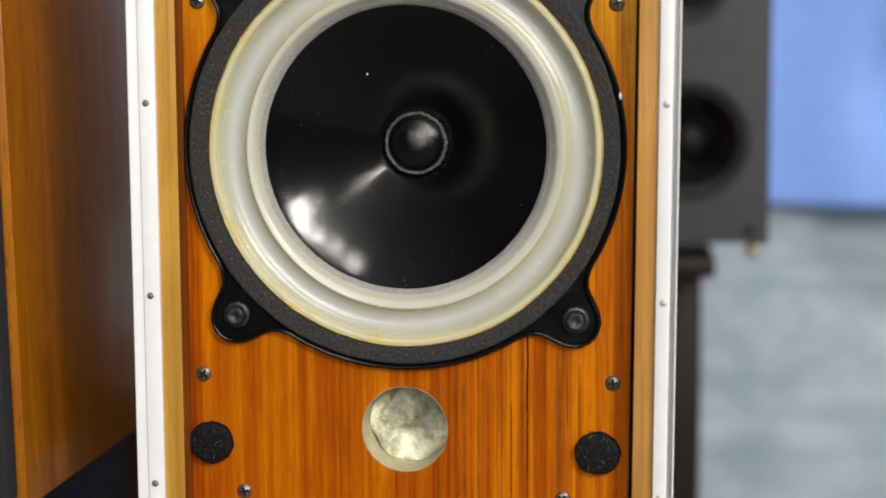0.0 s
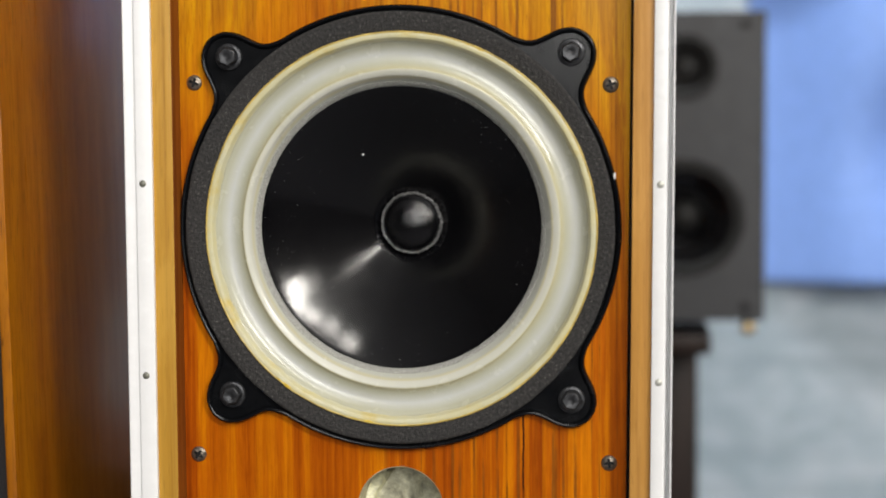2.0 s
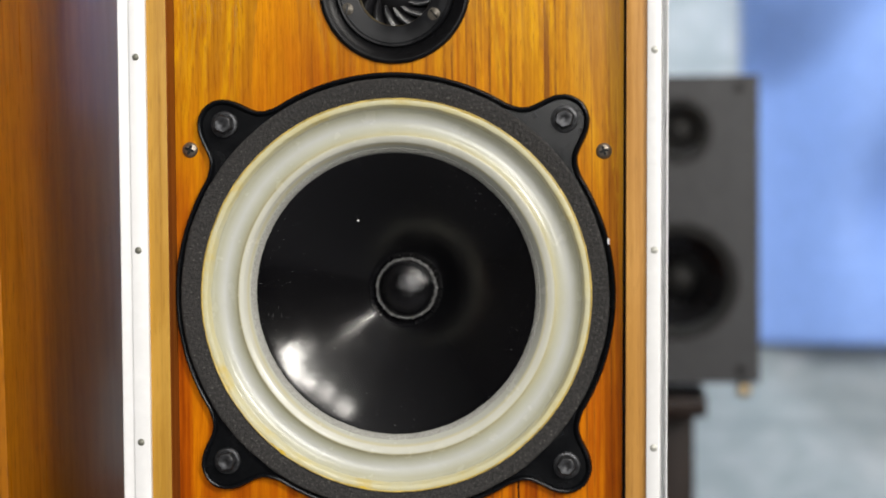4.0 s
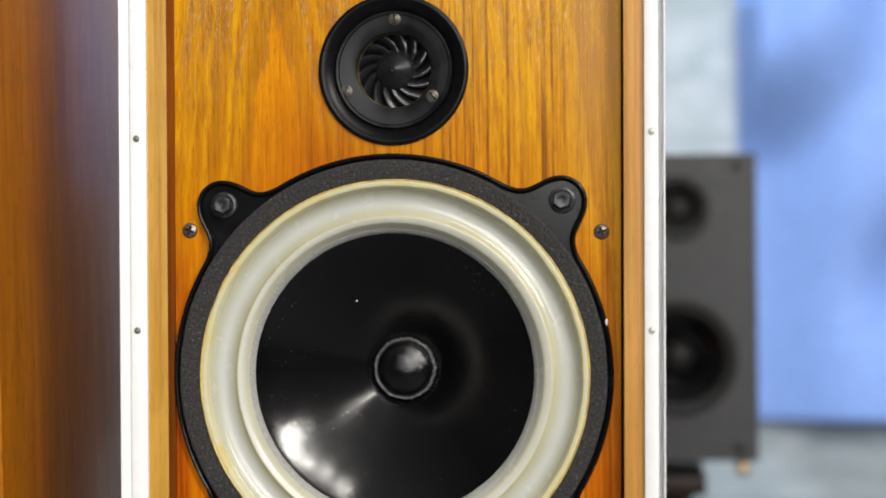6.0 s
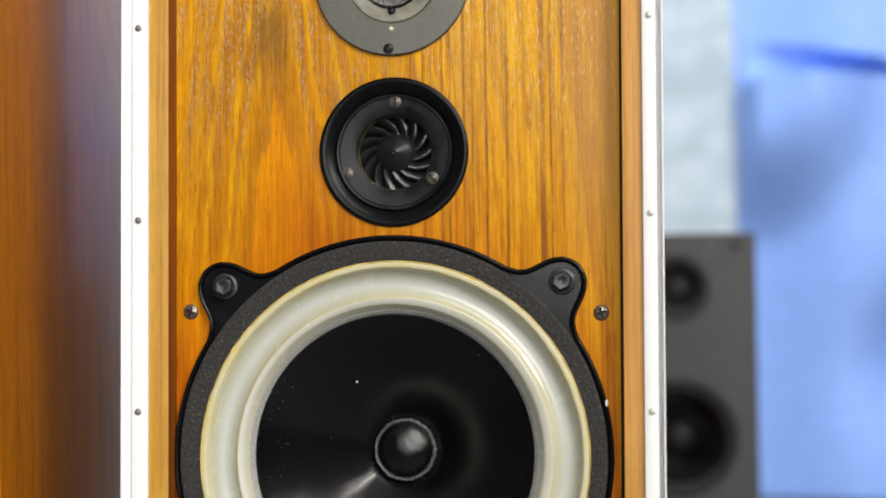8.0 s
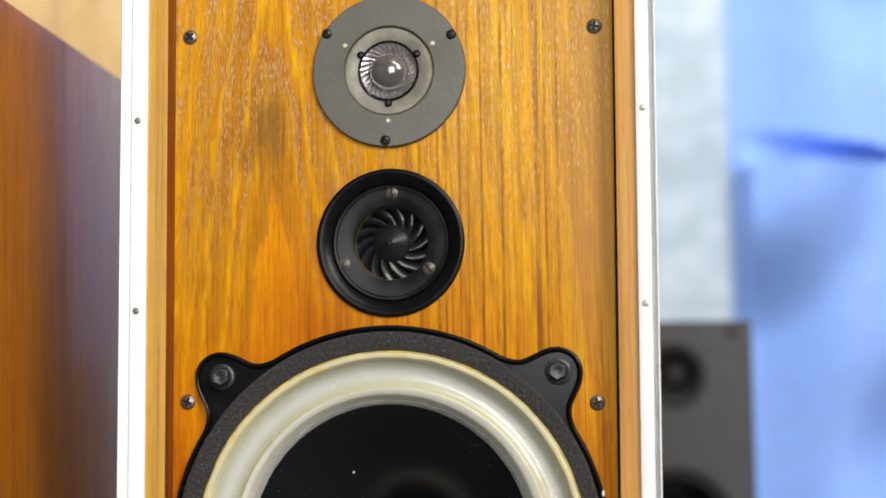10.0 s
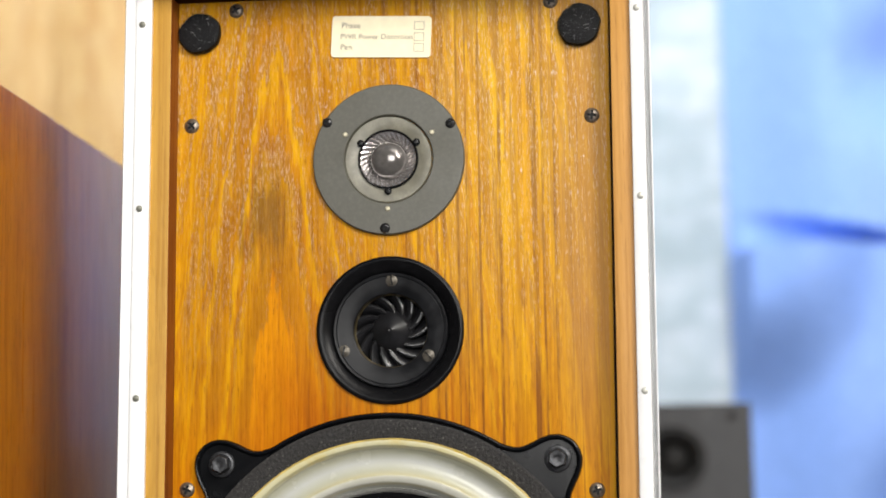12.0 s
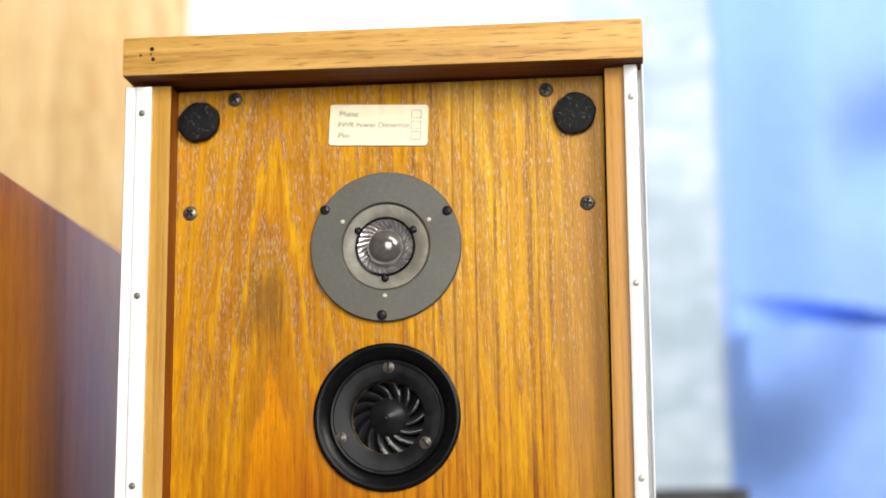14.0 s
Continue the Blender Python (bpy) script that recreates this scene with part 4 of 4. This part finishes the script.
def pad(cx, cz, seed):
    rnd = random.Random(seed)
    ps = [rnd.uniform(0, 6.28) for _ in range(5)]
    bm = revolve([(0.0103, 0.0001), (0.0105, -0.0022), (0.0099, -0.0034), (0.0080, -0.0038), (0.0060, -0.0039), (0.0035, -0.0040), (0.0, -0.0040)], cx, cz, 56,
                 wobble=lambda a: sum(0.00030 / (1 + i) * math.sin((2 + 3 * i) * a + ps[i]) for i in range(5)))
    for v in bm.verts:
        if v.co.y < -0.002:
            v.co.y += 0.00012 * noise.noise(v.co * 900)
    for _ in range(90):
        a, y = rnd.uniform(0, 6.28), rnd.uniform(-0.0038, -0.0005)
        r = 0.0101
        p = Vector((cx + r * math.cos(a), y, cz + r * math.sin(a)))
        q = p + Vector((math.cos(a) * 0.0010, rnd.uniform(-0.0006, 0.0004), math.sin(a) * 0.0010)) + Vector((rnd.uniform(-1, 1), 0, rnd.uniform(-1, 1))) * 0.0006
        side = Vector((-math.sin(a), 0, math.cos(a))) * 0.00012
        bm.faces.new([bm.verts.new(c) for c in (p - side, p + side, q)])
    return bm


for cx, cz, seed in ((-0.0932, 1.0728, 1), (0.0950, 1.0690, 2), (-0.0945, 0.6382, 3), (0.0903, 0.6372, 4)):
    felt_pad = part("felt_pad", pad(cx, cz, seed), FELT, baffle, "round black hook-tape pad")
    bm, rnd = bmesh.new(), random.Random(seed + 20)
    for _ in range(14):
        a, rr = rnd.uniform(0, 6.28), 0.0094 * math.sqrt(rnd.random())
        at = Vector((cx + rr * math.cos(a), -0.0040, cz + rr * math.sin(a)))
        b, long = rnd.uniform(0, 6.28), rnd.uniform(0.0003, 0.0013)
        run = Vector((math.cos(b), 0, math.sin(b))) * long
        wide = Vector((-math.sin(b), 0, math.cos(b))) * 0.00005
        arch = Vector((0, -0.0005, 0))
        low = [bm.verts.new(v) for v in (at - run - wide, at - run + wide, at + run + wide, at + run - wide)]
        top = [bm.verts.new(v) for v in (at - wide + arch, at + wide + arch)]
        bm.faces.new((low[0], low[1], top[1], top[0]))
        bm.faces.new((top[0], top[1], low[2], low[3]))
    tagged(part("lint", bm, LINT, felt_pad, "pale lint caught in the pad"), kind="stuff")

label = []
for cx, cz, a0 in ((0.0230, 1.0570, -90), (0.0230, 1.0745, 0), (-0.0230, 1.0745, 90), (-0.0230, 1.0570, 180)):
    for k in range(6):
        a = radians(a0 + 18 * k)
        label.append((cx + 0.0017 * math.cos(a), cz + 0.0017 * math.sin(a)))
TILT_LABEL = -0.045
label = [(-0.0022 + x * math.cos(TILT_LABEL) - (z - 1.0658) * math.sin(TILT_LABEL), 1.0676 + x * math.sin(TILT_LABEL) + (z - 1.0658) * math.cos(TILT_LABEL)) for x, z in label]
card = part("label", slab([label], -0.0007, 0.0002), CARD, baffle, "cream printed card label", smooth=False)


def on_label(u, v):
    """The place on the label that lies u right of and v above its middle."""
    return (-0.0022 + u * math.cos(TILT_LABEL) - v * math.sin(TILT_LABEL), -0.00085, 1.0676 + u * math.sin(TILT_LABEL) + v * math.cos(TILT_LABEL))


for words, u, v, width in (("Phase", -0.0200, 0.0042, 0.0094), ("PWR Power Distortion", -0.0204, -0.0013, 0.0357), ("Pen", -0.0202, -0.0068, 0.0057)):
    data = bpy.data.curves.new("lettering", "FONT")
    data.body, data.size = words, 0.0042
    data.materials.append(INK)
    ob = new("lettering", data)
    bpy.context.view_layer.update()
    data.size *= width / max(ob.dimensions.x, 1e-5)
    if len(words) < 6:
        data.size = min(data.size, 0.0042)
    ob.rotation_euler = (radians(90), -TILT_LABEL, 0)
    hold(ob, card, on_label(u, v))
for v in (0.0056, -0.0001, -0.0055):
    bm = bmesh.new()
    for a, b, c, d in ((-0.0025, 0.0025, 0.00185, 0.0021), (-0.0025, 0.0025, -0.0021, -0.00185), (-0.0025, -0.00225, -0.00185, 0.00185), (0.00225, 0.0025, -0.00185, 0.00185)):
        q = [on_label(0.0188 + uu, v + vv) for uu, vv in ((a, c), (b, c), (b, d), (a, d))]
        bm.faces.new([bm.verts.new(p) for p in q])
    part("tick_box", bm, INK, card, "printed tick box", smooth=False)


# ---- speaker stands ----
def stand(x, y, top, w, d, post, label, material):
    st = empty("speaker_stand", (x, y, 0), label, "speaker stand", "speaker stands")
    part("base_plate", a_box(x - w * 0.6, x + w * 0.6, y - d * 0.6, y + d * 0.6, 0.0, 0.025, bevel=0.004), material, st)
    part("post", a_box(x - post / 2, x + post / 2, y - post / 2, y + post / 2, 0.025, top - 0.018, bevel=0.004), material, st)
    part("top_plate", a_box(x - w / 2, x + w / 2, y - d / 2, y + d / 2, top - 0.018, top, bevel=0.003), material, st)
    return st


stand(0.0, 0.12, ZB, 0.20, 0.20, 0.06, "black speaker stand under the teak loudspeaker", VINYL)

# ---- the loudspeaker beside it ----
NX1, NX0, NY0, NZ0, NZ1 = -0.1880, -0.445, 0.0, 0.6025, 1.0525
other = empty("loudspeaker", (-0.318, 0.15, NZ0), "reddish lacquered veneer loudspeaker with a black cloth grille", "loudspeaker")
def tilted(bm):
    for v in bm.verts:
        v.co.x -= 0.02 * (v.co.z - NZ0)
    return bm


part("cabinet", tilted(a_box(NX0, NX1, NY0, 0.36, NZ0, NZ1, bevel=0.0012)), REDWOOD, other)
part("grille", tilted(a_box(NX0 + 0.004, NX1 - 0.0035, NY0 - 0.014, NY0 - 0.0005, NZ0 + 0.004, NZ1 - 0.004, bevel=0.004)), GRILLE, other, "black cloth grille")
stand(-0.325, 0.175, NZ0, 0.235, 0.26, 0.20, "black speaker stand under the lacquered loudspeaker", VINYL)
crate = empty("wooden_box", (-0.14, 0.45, 0), "dark brown wooden box behind the speaker stands", "box")
part("body", a_box(-0.62, -0.02, 0.38, 0.60, 0.0, 0.555, bevel=0.003), BROWN, crate)
part("lid", a_box(-0.622, -0.018, 0.378, 0.602, 0.5555, 0.57, bevel=0.002), BROWN, crate)

# ---- the monitor behind ----
BX0, BX1, BY, BZ0, BZ1 = 0.078, 0.2245, 0.80, 0.648, 0.935
monitor = empty("monitor_speaker", (0.151, 0.9, BZ0), "small charcoal two-way bookshelf speaker on a dark stand", "loudspeaker")
cx = (BX0 + BX1) / 2
front = [(BX0, BZ0), (BX1, BZ0), (BX1, BZ1), (BX0, BZ1)]
part("cabinet", a_box(BX0, BX1, BY + 0.0305, BY + 0.21, BZ0, BZ1, bevel=0.002), VINYL, monitor)
part("front_panel", slab([front, circle(cx, 0.744, 0.052, 64), circle(cx, 0.884, 0.022, 40)], BY, BY + 0.030), VINYL, monitor, smooth=False)
mw = part("woofer", revolve([(0.0555, BY + 0.0003), (0.055, BY - 0.003), (0.051, BY - 0.0032), (0.048, BY - 0.001), (0.0455, BY - 0.0015), (0.043, BY + 0.0005), (0.042, BY + 0.003)], cx, 0.744, 64), FLAT_BLACK, monitor)
part("cone", revolve([(0.0425, BY + 0.0008), (0.033, BY + 0.007), (0.022, BY + 0.016), (0.014, BY + 0.0275)], cx, 0.744, 64), CONE, mw, "shiny black cone")
part("dust_cap", revolve([(0.0145, BY + 0.0270), (0.010, BY + 0.0225), (0.005, BY + 0.0205), (0.0, BY + 0.020)], cx, 0.744, 32), FLAT_BLACK, mw)
mt = part("tweeter", revolve([(0.031, BY + 0.0003), (0.0305, BY - 0.002), (0.025, BY - 0.0022), (0.017, BY + 0.004), (0.0125, BY + 0.008)], cx, 0.884, 48), FLAT_BLACK, monitor)
part("dome", revolve([(0.0128, BY + 0.008), (0.009, BY + 0.003), (0.0, BY + 0.0005)], cx, 0.884, 32), FLAT_BLACK, mt)
for px, pz in ((BX0 + 0.015, BZ1 - 0.012), (BX1 - 0.018, BZ1 - 0.012), (BX0 + 0.015, BZ0 + 0.012), (BX1 - 0.018, BZ0 + 0.012)):
    part("grille_peg", revolve([(0.005, BY - 0.0004), (0.0048, BY - 0.002), (0.0, BY - 0.0025)], px, pz, 16), FLAT_BLACK, monitor)
foot = bmesh.new()
bmesh.ops.create_uvsphere(foot, u_segments=20, v_segments=12, radius=0.0075)
foot = mesh_of("foot", foot, GOLD)
for fx in (BX0 + 0.014, BX1 - 0.014):
    for fy in (BY + 0.012, BY + 0.19):
        shared("foot", foot, monitor, (fx, fy, BZ0 - 0.0072), label="gold ball foot")
stand(0.140, BY + 0.10, BZ0 - 0.0145, 0.072, 0.20, 0.052, "dark wooden speaker stand under the bookshelf speaker", DARKWOOD)
